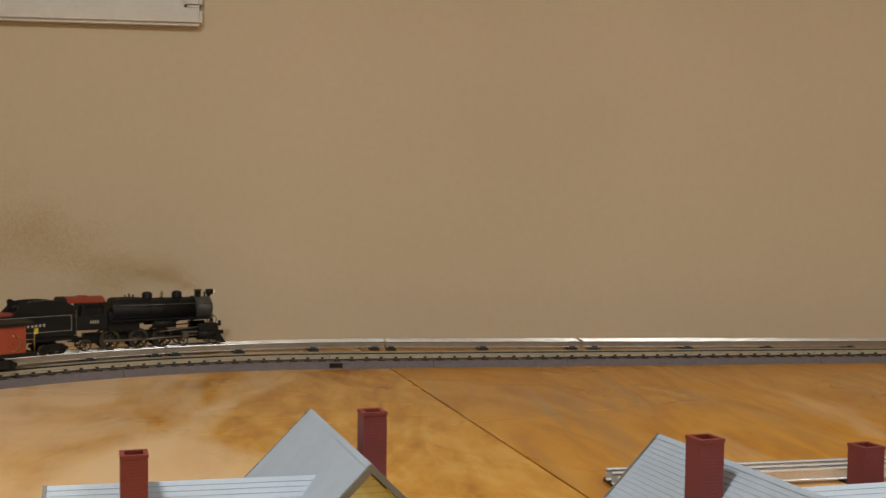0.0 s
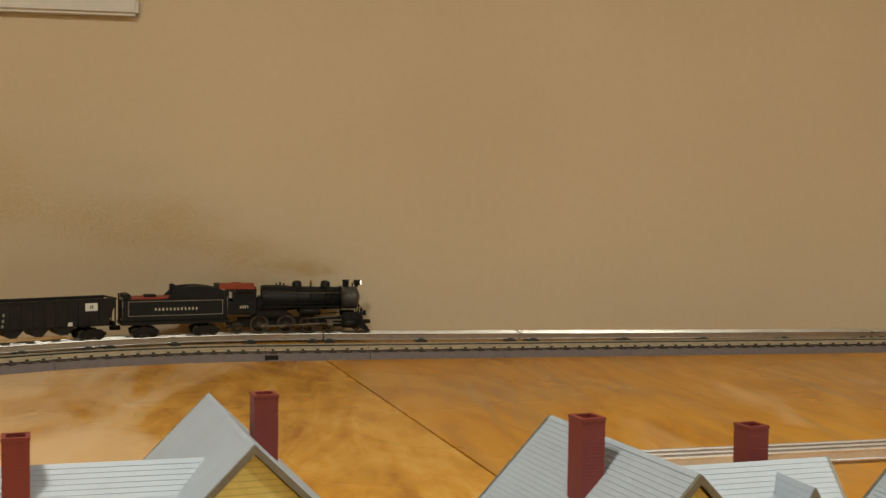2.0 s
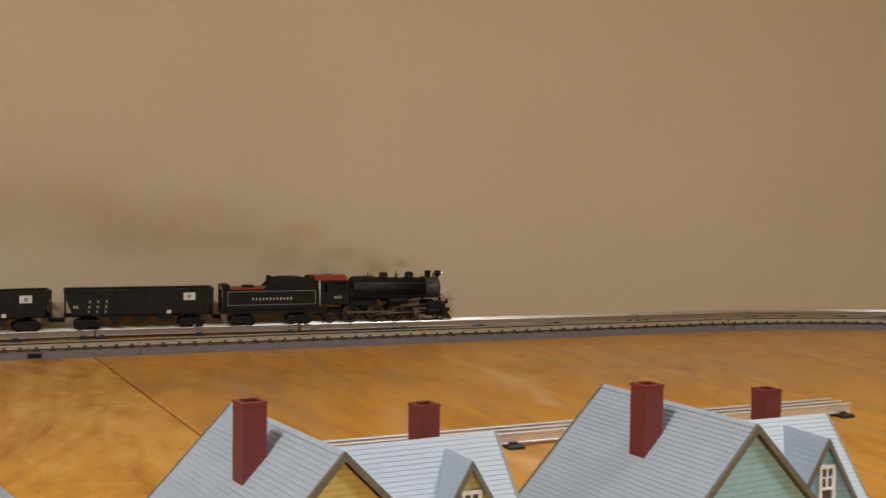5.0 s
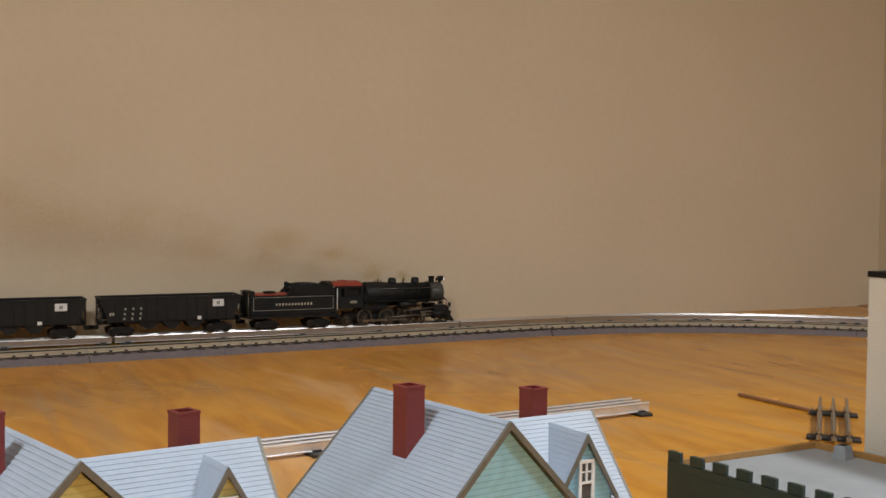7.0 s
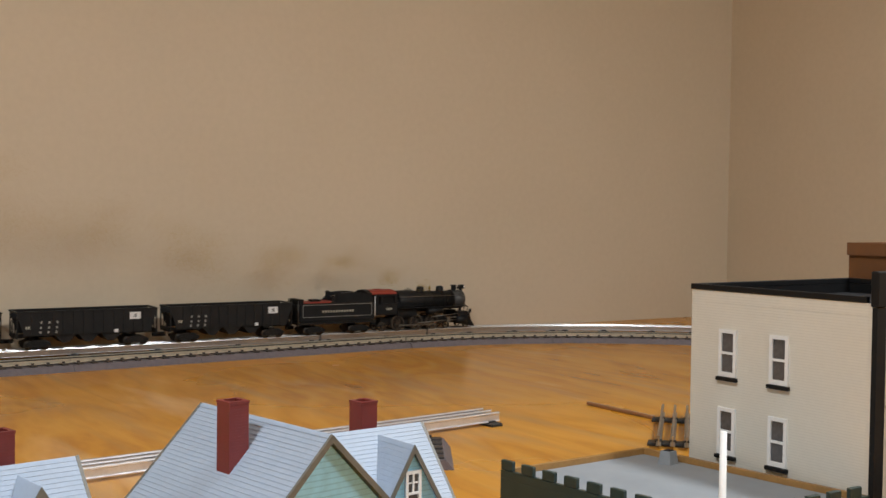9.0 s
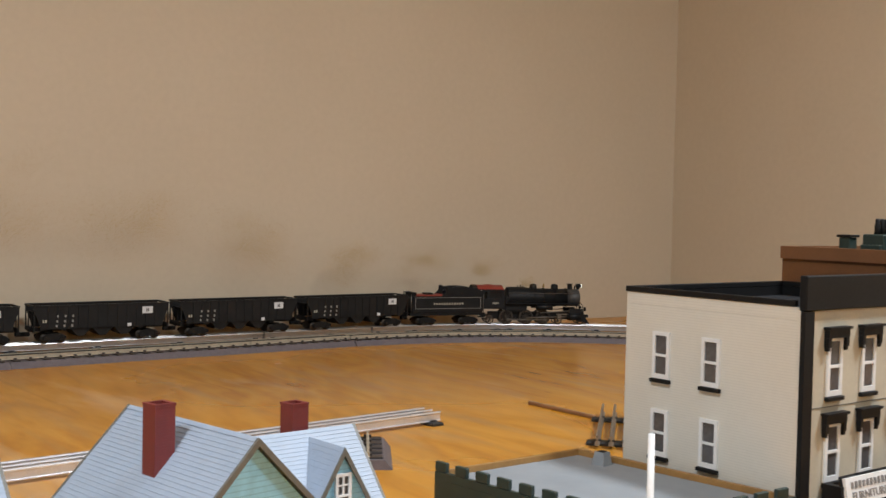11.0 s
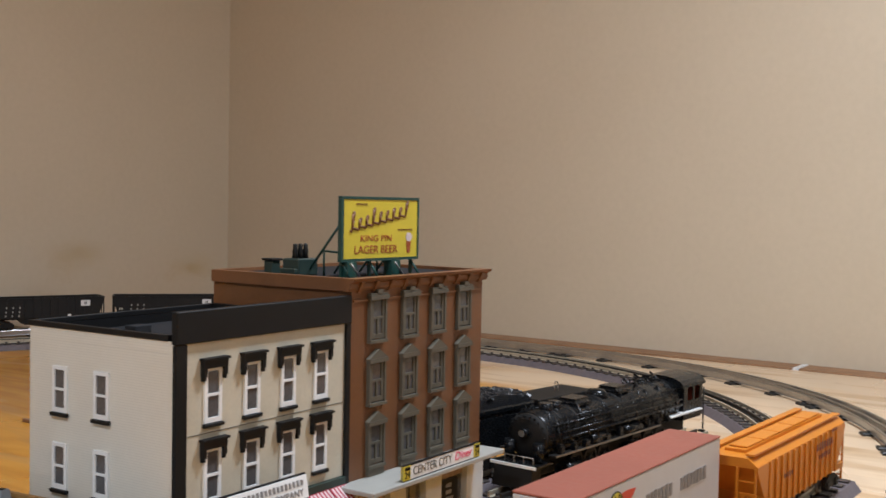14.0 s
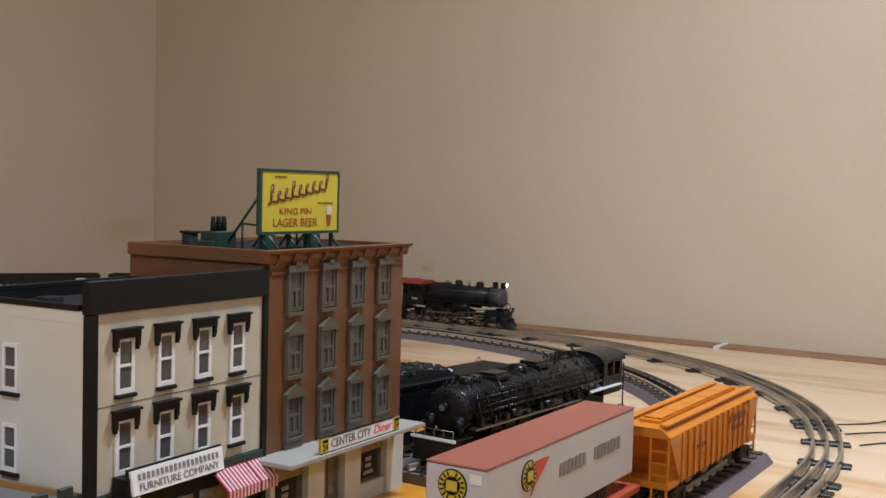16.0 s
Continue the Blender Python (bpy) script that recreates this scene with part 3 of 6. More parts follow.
def hopper_car(m):
    """An open four-bay hopper; its right-hand end at x = 0, its length to the left."""
    car = empty("hopper_car", m, "black open-top coal hopper car with white plates and worn lettering", "hopper car", "hoppers of the moving train")
    L, top, sill, hw = 0.272, 0.0910, 0.046, 0.031
    # sides with the end panels drawn in, posts and a rim
    for s in (-1, 1):
        bm = bmesh.new()
        pts = [(-L, top), (0, top), (0, top - 0.006), (-0.012, sill + 0.006), (-0.012, sill), (-L + 0.012, sill), (-L + 0.012, sill + 0.006), (-L, top - 0.006)]
        prism(bm, pts, s * hw - 0.0011, s * hw + 0.0011, "y")
        part("car_side", bm, CAR_BLACK, car)
    bm = bmesh.new()
    for s in (-1, 1):
        bx(bm, -L - 0.001, 0.001, s * hw - 0.0026, s * hw + 0.0026, top - 0.001, top + 0.0022)
    for x in (-L, 0):
        bx(bm, x - 0.0018, x + 0.0018, -hw, hw, top - 0.001, top + 0.0021)
    part("top_rim", bm, CAR_BLACK, car)
    first = None
    for k in range(12):
        x = -L + 0.028 + k * (L - 0.056) / 11
        for s in (-1, 1):
            p = pose(x, s * (hw + 0.0019), 0)
            if first is None:
                first = part("rib", box(-0.0014, 0.0014, -0.0009, 0.0009, sill, top - 0.0012), CAR_BLACK, car)
                first.matrix_basis = p
            else:
                twin(first, p)
    # slope sheets at both ends and the four bays
    for x0, d in ((-L, 1), (0.0, -1)):
        pts = [(x0 + d * 0.004, top - 0.012), (x0 + d * 0.007, top - 0.012), (x0 + d * 0.062, sill - 0.004), (x0 + d * 0.058, sill - 0.004)]
        part("slope_sheet", prism(bmesh.new(), pts, -hw + 0.0012, hw - 0.0012, "y"), CAR_BLACK, car)
    for k in range(3):
        x = -L + 0.092 + k * 0.044
        b = prism(bmesh.new(), [(x - 0.021, sill - 0.0002), (x - 0.006, 0.030), (x + 0.006, 0.030), (x + 0.021, sill - 0.0002)], -hw + 0.003, hw - 0.003, "y")
        part("hopper_bay", b, CAR_BLACK, car)
    bm = bmesh.new()
    bx(bm, -L - 0.002, 0.002, -0.006, 0.006, 0.040, 0.047)
    for x in (-L + 0.001, -0.001):
        bx(bm, x - 0.0015, x + 0.0015, -hw, hw, 0.041, 0.050)
        for s in (-1, 1):
            bx(bm, x - 0.0012, x + 0.0012, s * hw - 0.0012, s * hw + 0.0012, 0.050, top - 0.002)
            bx(bm, x - 0.0009, x + 0.0009, s * 0.012 - 0.0009, s * 0.012 + 0.0009, 0.050, top - 0.013)
    part("underframe", bm, CAR_BLACK, car)
    for x in (-L - 0.009, 0.009):
        part("coupler", box(x - 0.009, x + 0.009, -0.004, 0.004, 0.031, 0.039, 0.001), BLACK2, car)
    for x in (-L + 0.040, -0.040):
        truck(car, x, BLACK2)
    # plates and lettering on both sides, and the tack boards at the ends
    for s in (-1, 1):
        face = pose(0, 0, 0) if s < 0 else pose(-L, 0, 0, 0, 0, 180)
        yy = -hw - 0.0032
        pl = part("plate", box(-0.0565, -0.0345, yy, yy + 0.0008, 0.0715, 0.0855), WHITE, car, "white square notice plate")
        pl.matrix_basis = face
        bars(pl, BLACK_TRIM, pose(-0.0455, yy - 0.0003, 0.0785), 2, 0.0018, 0.007, 0.0034, "lettering")
        pl2 = part("plate", box(-0.0875, -0.0795, yy, yy + 0.0008, 0.0465, 0.0530), WHITE, car)
        pl2.matrix_basis = face
        for row, (n, z) in enumerate(((3, 0.0715), (3, 0.0615), (3, 0.0525))):
            bars(car, LETTER_DIM, face @ pose(-L + 0.060 - 0.001 * row, yy, z), n, 0.0034, 0.0050, 0.0150)
        bars(car, LETTER, face @ pose(-L + 0.020, yy + 0.0005, 0.062), 2, 0.003, 0.006, 0.005)
    return car


def steam_engine(m):
    """The moving engine. x = 0 at the headlight, forward along +x."""
    en = empty("steam_locomotive", m, "black steam locomotive with a red cab roof and lit headlight", "locomotive")
    zc, r = 0.0845, 0.0225
    bm = lathe(bmesh.new(), [(0.0235, -0.190), (0.0255, -0.186), (0.0255, -0.150), (0.0228, -0.125), (r, -0.120), (r * 0.96, -0.036)], (0, 0, zc), "x", 24)
    part("boiler", bm, ENGINE_BLACK, en)
    for x in (-0.150, -0.120, -0.095, -0.066, -0.037):
        bm = lathe(bmesh.new(), [(r * 0.90, x - 0.0012), (r * 1.05, x - 0.001), (r * 1.05, x + 0.001), (r * 0.90, x + 0.0012)], (0, 0, zc), "x", 24)
        part("boiler_band", bm, BLACK2, en)
    bm = lathe(bmesh.new(), [(r * 0.97, -0.0355), (r * 0.97, -0.006), (r * 0.90, -0.004), (r * 0.6, -0.001), (r * 0.25, 0.001), (0.002, 0.0022)], (0, 0, zc), "x", 24)
    part("smokebox", bm, GRAPHITE, en, "grey graphite smokebox")
    part("smokestack", lathe(bmesh.new(), [(0.0075, 0.1015), (0.0062, 0.107), (0.0062, 0.1165), (0.0076, 0.1185), (0.0076, 0.1195), (0.005, 0.1195), (0.005, 0.112)], (-0.026, 0, 0), seg=16), ENGINE_BLACK, en)
    for x in (-0.066, -0.121):
        part("dome", lathe(bmesh.new(), [(0.0105, 0.101), (0.0092, 0.108), (0.0092, 0.1135), (0.0078, 0.1165), (0.004, 0.1182), (0.0006, 0.1185)], (x, 0, 0), seg=18), ENGINE_BLACK, en)
    bm = bmesh.new()
    rod(bm, (-0.094, 0, 0.106), (-0.094, 0, 0.119), 0.0016, seg=8)
    lathe(bm, [(0.0034, 0.111), (0.0024, 0.1145), (0.001, 0.1165)], (-0.094, 0, 0), seg=12)
    part("bell", bm, BRASS, en)
    for x, h in ((-0.146, 0.113), (-0.153, 0.1155), (-0.160, 0.113), (-0.0125, 0.1145)):
        part("whistle", rod(bmesh.new(), (x, 0.003, 0.105), (x, 0.003, h), 0.0016, seg=8), ENGINE_BLACK, en)
    hl = part("headlight", rod(bmesh.new(), (-0.010, 0, 0.1145), (0.0026, 0, 0.1145), 0.0052, seg=14), ENGINE_BLACK, en)
    part("lens", rod(bmesh.new(), (0.0028, 0, 0.1145), (0.0034, 0, 0.1145), 0.0042, seg=14), HEADLIGHT, hl, "glowing headlight lens")
    bx_ = bx(bmesh.new(), -0.008, -0.002, -0.003, 0.003, 0.1055, 0.1095)
    part("headlight_bracket", bx_, BLACK2, en)
    # firebox, running boards, pipes
    part("firebox", box(-0.200, -0.140, -0.024, 0.024, 0.048, 0.088, 0.004, 2), ENGINE_BLACK, en)
    for s in (-1, 1):
        part("running_board", box(-0.195, -0.008, s * 0.029 - 0.006, s * 0.029 + 0.006, 0.0695, 0.0712), ENGINE_BLACK, en)
        bm = bmesh.new()
        rod(bm, (-0.19, s * 0.0245, 0.096), (-0.012, s * 0.0225, 0.096), 0.0006, seg=6)
        part("handrail", bm, GREYMETAL, en)
        bm = bmesh.new()
        rod(bm, (-0.118, s * 0.030, 0.0615), (-0.078, s * 0.030, 0.0615), 0.0072, seg=14)
        part("air_tank", bm, ENGINE_BLACK, en)
        bm = bmesh.new()
        rod(bm, (-0.036, s * 0.026, 0.038), (-0.004, s * 0.026, 0.038), 0.0095, seg=14)
        bx(bm, -0.034, -0.006, s * 0.026 - 0.0065, s * 0.026 + 0.0065, 0.046, 0.058)
        part("cylinder", bm, ENGINE_BLACK, en)
        bm = bmesh.new()
        rod(bm, (-0.070, s * 0.029, 0.038), (-0.034, s * 0.029, 0.038), 0.0014, seg=8)
        bx(bm, -0.066, -0.034, s * 0.029 - 0.002, s * 0.029 + 0.002, 0.043, 0.0455)
        bx(bm, -0.064, -0.054, s * 0.029 - 0.0025, s * 0.029 + 0.0025, 0.034, 0.0428)
        part("crosshead", bm, GREYMETAL, en)
        bm = bmesh.new()
        rod(bm, (-0.108, s * 0.031, 0.0475), (-0.030, s * 0.0305, 0.0535), 0.0013, seg=6)
        part("valve_rod", bm, GREYMETAL, en)
        part("main_rod", rod(bmesh.new(), (-0.1420, s * 0.0285, 0.0345), (-0.060, s * 0.029, 0.038), 0.0017, seg=8), GREYMETAL, en)
        part("injector_pipe", rod(rod(bmesh.new(), (-0.190, s * 0.027, 0.0745), (-0.060, s * 0.0265, 0.0760), 0.0010, seg=6), (-0.060, s * 0.0265, 0.0760), (-0.050, s * 0.019, 0.096), 0.0010, seg=6), BLACK2, en)
        part("cab_step", box(-0.256, -0.246, s * 0.027 - 0.003, s * 0.027 + 0.003, 0.030, 0.0325), BLACK2, en)
        part("sand_pipe", rod(bmesh.new(), (-0.066, s * 0.010, 0.108), (-0.074, s * 0.0245, 0.0715), 0.0008, seg=6), BLACK2, en)
    part("engine_frame", box(-0.235, 0.006, -0.010, 0.010, 0.030, 0.0475), BLACK2, en)
    # pilot, steps, front coupler
    bm = prism(bmesh.new(), [(-0.002, 0.030), (0.012, 0.0205), (0.021, 0.0205), (0.006, 0.042), (-0.002, 0.042)], -0.024, 0.024, "y")
    part("pilot", bm, ENGINE_BLACK, en)
    part("pilot_beam", box(-0.006, 0.0055, -0.027, 0.027, 0.0425, 0.052, 0.001), ENGINE_BLACK, en)
    part("pilot_deck", box(-0.006, 0.012, -0.022, 0.022, 0.0522, 0.0545), ENGINE_BLACK, en)
    part("coupler", box(0.008, 0.0235, -0.004, 0.004, 0.034, 0.0415, 0.0015), BLACK2, en)
    for s in (-1, 1):
        bm = rod(bmesh.new(), (0.002, s * 0.017, 0.0545), (0.004, s * 0.019, 0.066), 0.0008, seg=6)
        rod(bm, (0.004, s * 0.019, 0.066), (-0.002, s * 0.013, 0.073), 0.0008, seg=6)
        rod(bm, (-0.004, s * 0.012, 0.0545), (-0.002, s * 0.013, 0.073), 0.0009, seg=6)
        part("front_rail", bm, ENGINE_BLACK, en)
        part("marker_lamp", box(0.006, 0.011, s * 0.022 - 0.003, s * 0.022 + 0.003, 0.0547, 0.062, 0.0008), ENGINE_BLACK, en)
    # cab with an open window and a red roof
    bm = bmesh.new()
    for s in (-1, 1):
        y = s * 0.0285
        bx(bm, -0.257, -0.200, y - 0.0008, y + 0.0008, 0.0585, 0.0815)
        bx(bm, -0.257, -0.250, y - 0.0008, y + 0.0008, 0.0817, 0.1045)
        bx(bm, -0.243, -0.238, y - 0.0008, y + 0.0008, 0.0817, 0.099)
        bx(bm, -0.206, -0.200, y - 0.0008, y + 0.0008, 0.0817, 0.1045)
        bx(bm, -0.2498, -0.2062, y - 0.0008, y + 0.0008, 0.0992, 0.1045)
        bx(bm, -0.2378, -0.2062, y - 0.0008, y + 0.0008, 0.0817, 0.0835)
    bx(bm, -0.2008, -0.199, -0.0276, 0.0276, 0.0585, 0.1045)
    bx(bm, -0.257, -0.2012, -0.0276, 0.0276, 0.056, 0.0584)
    part("cab", bm, ENGINE_BLACK, en)
    # added dark block fills the cab so its windows read dark
    part("dark_cab_fill", box(-0.2440, -0.2014, -0.0235, 0.0235, 0.0590, 0.1030, 0.003), BLACK2, en)
    roof = [(-0.032, 0.1046), (0.032, 0.1046), (0.030, 0.1072), (0.018, 0.1122), (0, 0.1142), (-0.018, 0.1122), (-0.030, 0.1072)]
    part("cab_roof", prism(bmesh.new(), roof, -0.268, -0.203, "x"), RED_ROOF, en, "red cab roof")
    part("roof_overhang", prism(bmesh.new(), [(a * 1.01, b + 0.0004) for a, b in roof], -0.279, -0.2682, "x"), BLACK2, en)
    part("roof_hatch", box(-0.246, -0.228, -0.009, 0.009, 0.1120, 0.1152, 0.001), RED_ROOF, en)
    for s in (-1, 1):
        face = pose(-0.222, s * 0.0298, 0.0705, 0, 0, 0 if s < 0 else 180)
        bars(en, LETTER, face, 4, 0.0022, 0.0058, 0.0042, "number", "pale cab number")
    for s in (-1, 1):
        part("grab_iron", rod(bmesh.new(), (-0.2585, s * 0.0285, 0.055), (-0.2585, s * 0.0285, 0.100), 0.0011, seg=6), WHITE, en)
    # wheels
    drivers = []
    first = None
    for x in (-0.1930, -0.1420, -0.0985):
        for s in (-1, 1):
            if first is None:
                w = first = part("driver", wheel_mesh(0.0178, 0.0045, 12), WHEEL, en, "spoked driving wheel")
            else:
                w = twin(first, pose(0, 0, 0))
            drivers.append((w, x, s * 0.018))
    rods = []
    for s in (-1, 1):
        bm = bmesh.new()
        bx(bm, -0.197, -0.094, -0.0008, 0.0008, -0.0018, 0.0018)
        for x in (-0.1930, -0.1420, -0.0985):
            rod(bm, (x, -0.0014, 0), (x, 0.0014, 0), 0.0034, seg=10)
        rods.append((part("side_rod", bm, GREYMETAL, en), s * 0.0232))
    for x, rr in ((-0.002, 0.0088), (-0.0590, 0.0088), (-0.2350, 0.0105)):
        for s in (-1, 1):
            w = part("wheel", wheel_mesh(rr, 0.004, 8), WHEEL, en)
            w.matrix_basis = pose(x, s * 0.018, RAIL_TOP + rr)
    return en, drivers, rods


def coal_heap(x0, x1, hw, z0, h, n, seed):
    rnd = random.Random(seed)
    bm = bmesh.new()
    prism(bm, [(x0, z0), (x1, z0), (x1 - (x1 - x0) * 0.08, z0 + h * 0.55), (x0 + (x1 - x0) * 0.5, z0 + h * 0.9), (x0 + (x1 - x0) * 0.1, z0 + h * 0.6)], -hw, hw, "y")
    for k in range(n):
        u, v = rnd.uniform(0.03, 0.97), rnd.uniform(-0.95, 0.95)
        z = z0 + h * (0.45 + 0.5 * math.sin(u * math.pi)) * (1 - 0.35 * v * v)
        c, s = Vector((x0 + (x1 - x0) * u, v * hw, z)), rnd.uniform(0.0018, 0.0036)
        m = Matrix.Translation(c) @ Euler((rnd.uniform(0, 6), rnd.uniform(0, 6), rnd.uniform(0, 6))).to_matrix().to_4x4()
        bx(bm, -s, s, -s * 0.8, s * 0.8, -s * 0.7, s * 0.7, m)
    return bm


def tender(m):
    """x = 0 at the front of the tender, its length along -x."""
    te = empty("tender", m, "black coal tender with pale lined lettering and red rear deck", "tender")
    L = 0.190
    part("tank", box(-L, 0, -0.0295, 0.0295, 0.047, 0.0885, 0.003, 2), ENGINE_BLACK, te)
    part("tender_frame", box(-L - 0.004, 0.004, -0.028, 0.028, 0.0415, 0.0468), BLACK2, te)
    part("deck", box(-L + 0.014, -0.100, -0.026, 0.026, 0.0887, 0.0912), RED_ROOF, te, "red rear deck")
    part("rear_box", box(-L + 0.001, -L + 0.0135, -0.024, 0.024, 0.0887, 0.098, 0.001), BLACK2, te)
    hump = [(-0.112, 0.0887), (-0.004, 0.0887), (-0.004, 0.1010), (-0.014, 0.1055), (-0.032, 0.1095), (-0.052, 0.1112), (-0.072, 0.1108), (-0.086, 0.1092), (-0.0925, 0.1130), (-0.0955, 0.1130), (-0.0965, 0.1035)]
    for s in (-1, 1):
        part("bunker_side", prism(bmesh.new(), hump, s * 0.0265 - 0.001, s * 0.0265 + 0.001, "y"), ENGINE_BLACK, te)
    part("coal", coal_heap(-0.094, -0.006, 0.0250, 0.0888, 0.0200, 200, 4), COAL, te, "heap of black coal")
    for x in (-0.150, -0.038):
        truck(te, x, BLACK2)
    for s in (-1, 1):
        face = pose(-L / 2, s * 0.0298, 0, 0, 0, 0 if s < 0 else 180)
        bars(te, LETTER, face @ pose(0, 0, 0.0700), 12, 0.0030, 0.0052, 0.0068, "lettering", "pale lettering")
        bm = bmesh.new()
        for z in (0.0585, 0.0850):
            bx(bm, -0.086, 0.086, -0.0005, 0.0003, z - 0.0004, z + 0.0004)
        for x in (-0.086, 0.086):
            bx(bm, x - 0.0004, x + 0.0004, -0.0005, 0.0003, 0.0585, 0.0850)
        ln = part("lining", bm, LETTER_DIM, te)
        ln.matrix_basis = face
        for gx, gz in ((-L - 0.001, 0.094), (0.001, 0.092)):
            part("grab_iron", rod(bmesh.new(), (gx, s * 0.026, 0.046), (gx, s * 0.026, gz), 0.0008, seg=6), GREYMETAL, te)
    part("coupler", box(-L - 0.016, -L - 0.002, -0.004, 0.004, 0.031, 0.039, 0.001), BLACK2, te)
    for s in (-1, 1):
        part("bunker_rib", box(-0.0985, -0.0965, s * 0.0255 - 0.002, s * 0.0255 + 0.002, 0.0887, 0.1120), BLACK2, te)
    part("water_hatch", box(-0.150, -0.128, -0.011, 0.011, 0.0914, 0.0955, 0.0012), BLACK2, te)
    part("ladder", bx(bx(bx(bmesh.new(), -L - 0.0035, -L - 0.0015, 0.008, 0.010, 0.042, 0.098), -L - 0.0035, -L - 0.0015, 0.020, 0.022, 0.042, 0.098), -L - 0.0033, -L - 0.0017, 0.010, 0.020, 0.066, 0.068), BLACK2, te)
    part("drawbar", box(0.0045, 0.017, -0.003, 0.003, 0.033, 0.039), BLACK2, te)
    return te


def place(s_mid):
    x, y, h = on_loop(s_mid)
    return pose(x, y, 0, 0, 0, h)


def vehicle_pose(t, lead, tail):
    """The pose of a car whose ends lie lead and tail behind the headlight; its own x = 0 at lead."""
    mid = (lead + tail) / 2
    return place(train_s(t) + mid) @ pose((lead - tail) / 2, 0, 0)


engine, drivers, side_rods = steam_engine(pose(0, 0, 0))
coal_tender = tender(pose(0, 0, 0))
hoppers = [hopper_car(pose(0, 0, 0))]
for k in range(5):
    hoppers.append(copy_thing(hoppers[0], pose(0, 0, 0)))


# smoke: loose clouds of fine soot, each a rigid piece
def puff(seed, sx, sy, sz, n):
    rnd = random.Random(seed)
    verts, faces = [], []
    lumps = [(rnd.gauss(0, 0.7), rnd.gauss(0, 0.6), rnd.gauss(0, 0.7), rnd.uniform(0.32, 0.62)) for _ in range(15)]
    for _ in range(int(2.4 * n)):
        lx_, ly_, lz_, lr = rnd.choice(lumps)
        c = Vector(((lx_ + rnd.gauss(0, lr)) * sx, (ly_ + rnd.gauss(0, lr)) * sy, (lz_ + rnd.gauss(0, lr)) * sz))
        q = Euler((rnd.uniform(0, 6), rnd.uniform(0, 6), 0)).to_matrix()
        i = len(verts)
        for a in ((-0.0004, -0.00028, 0), (0.0004, -0.00028, 0), (0, 0.0005, 0)):
            verts.append(c + q @ Vector(a))
        faces.append((i, i + 1, i + 2))
    me = bpy.data.meshes.new("smoke_puff")
    me.from_pydata(verts, [], faces)
    me.materials.append(SMOKE)
    ob = new("smoke_puff", me)
    return tagged(ob, "thin drifting puff of brownish engine smoke", "smoke", "smoke trail", "stuff")


PUFFS = []
for k, (back, up, size, n) in enumerate(((0.02, 0.126, 0.010, 500), (0.055, 0.138, 0.020, 1500), (0.10, 0.154, 0.030, 2600), (0.16, 0.174, 0.040, 3900), (0.23, 0.194, 0.049, 5000),
                                       (0.31, 0.214, 0.058, 5900), (0.40, 0.232, 0.066, 6400), (0.50, 0.248, 0.074, 6600), (0.61, 0.262, 0.080, 6400), (0.73, 0.275, 0.086, 5600), (0.48, 0.38, 0.075, 1500), (0.62, 0.48, 0.075, 1300))):
    PUFFS.append((puff(30 + k, size * 1.25, min(size * 0.5, 0.024), size * 0.72, n), back, up))


# ---- houses ----
def shingled(bm, ridge, eave, thick, a, b, axis, pitch=0.0029, step=0.00026):
    """A roof slope from ridge to eave (two coordinates each), in overlapping courses, extruded from a to b."""
    (rx, rz), (ex, ez) = ridge, eave
    n = round(math.hypot(ex - rx, ez - rz) / pitch)
    d = Vector((ex - rx, ez - rz)).normalized()
    up = Vector((-d.y, d.x)) if d.x < 0 else Vector((d.y, -d.x))
    up = up if up.y > 0 else -up
    top = []
    for k in range(n):
        p, q = Vector(ridge).lerp(Vector(eave), k / n), Vector(ridge).lerp(Vector(eave), (k + 1) / n)
        top += [p, q + up * step]
    low = [Vector(eave) - up * thick, Vector((rx, rz - thick))]
    return prism(bm, [tuple(v) for v in top + low], a, b, axis)


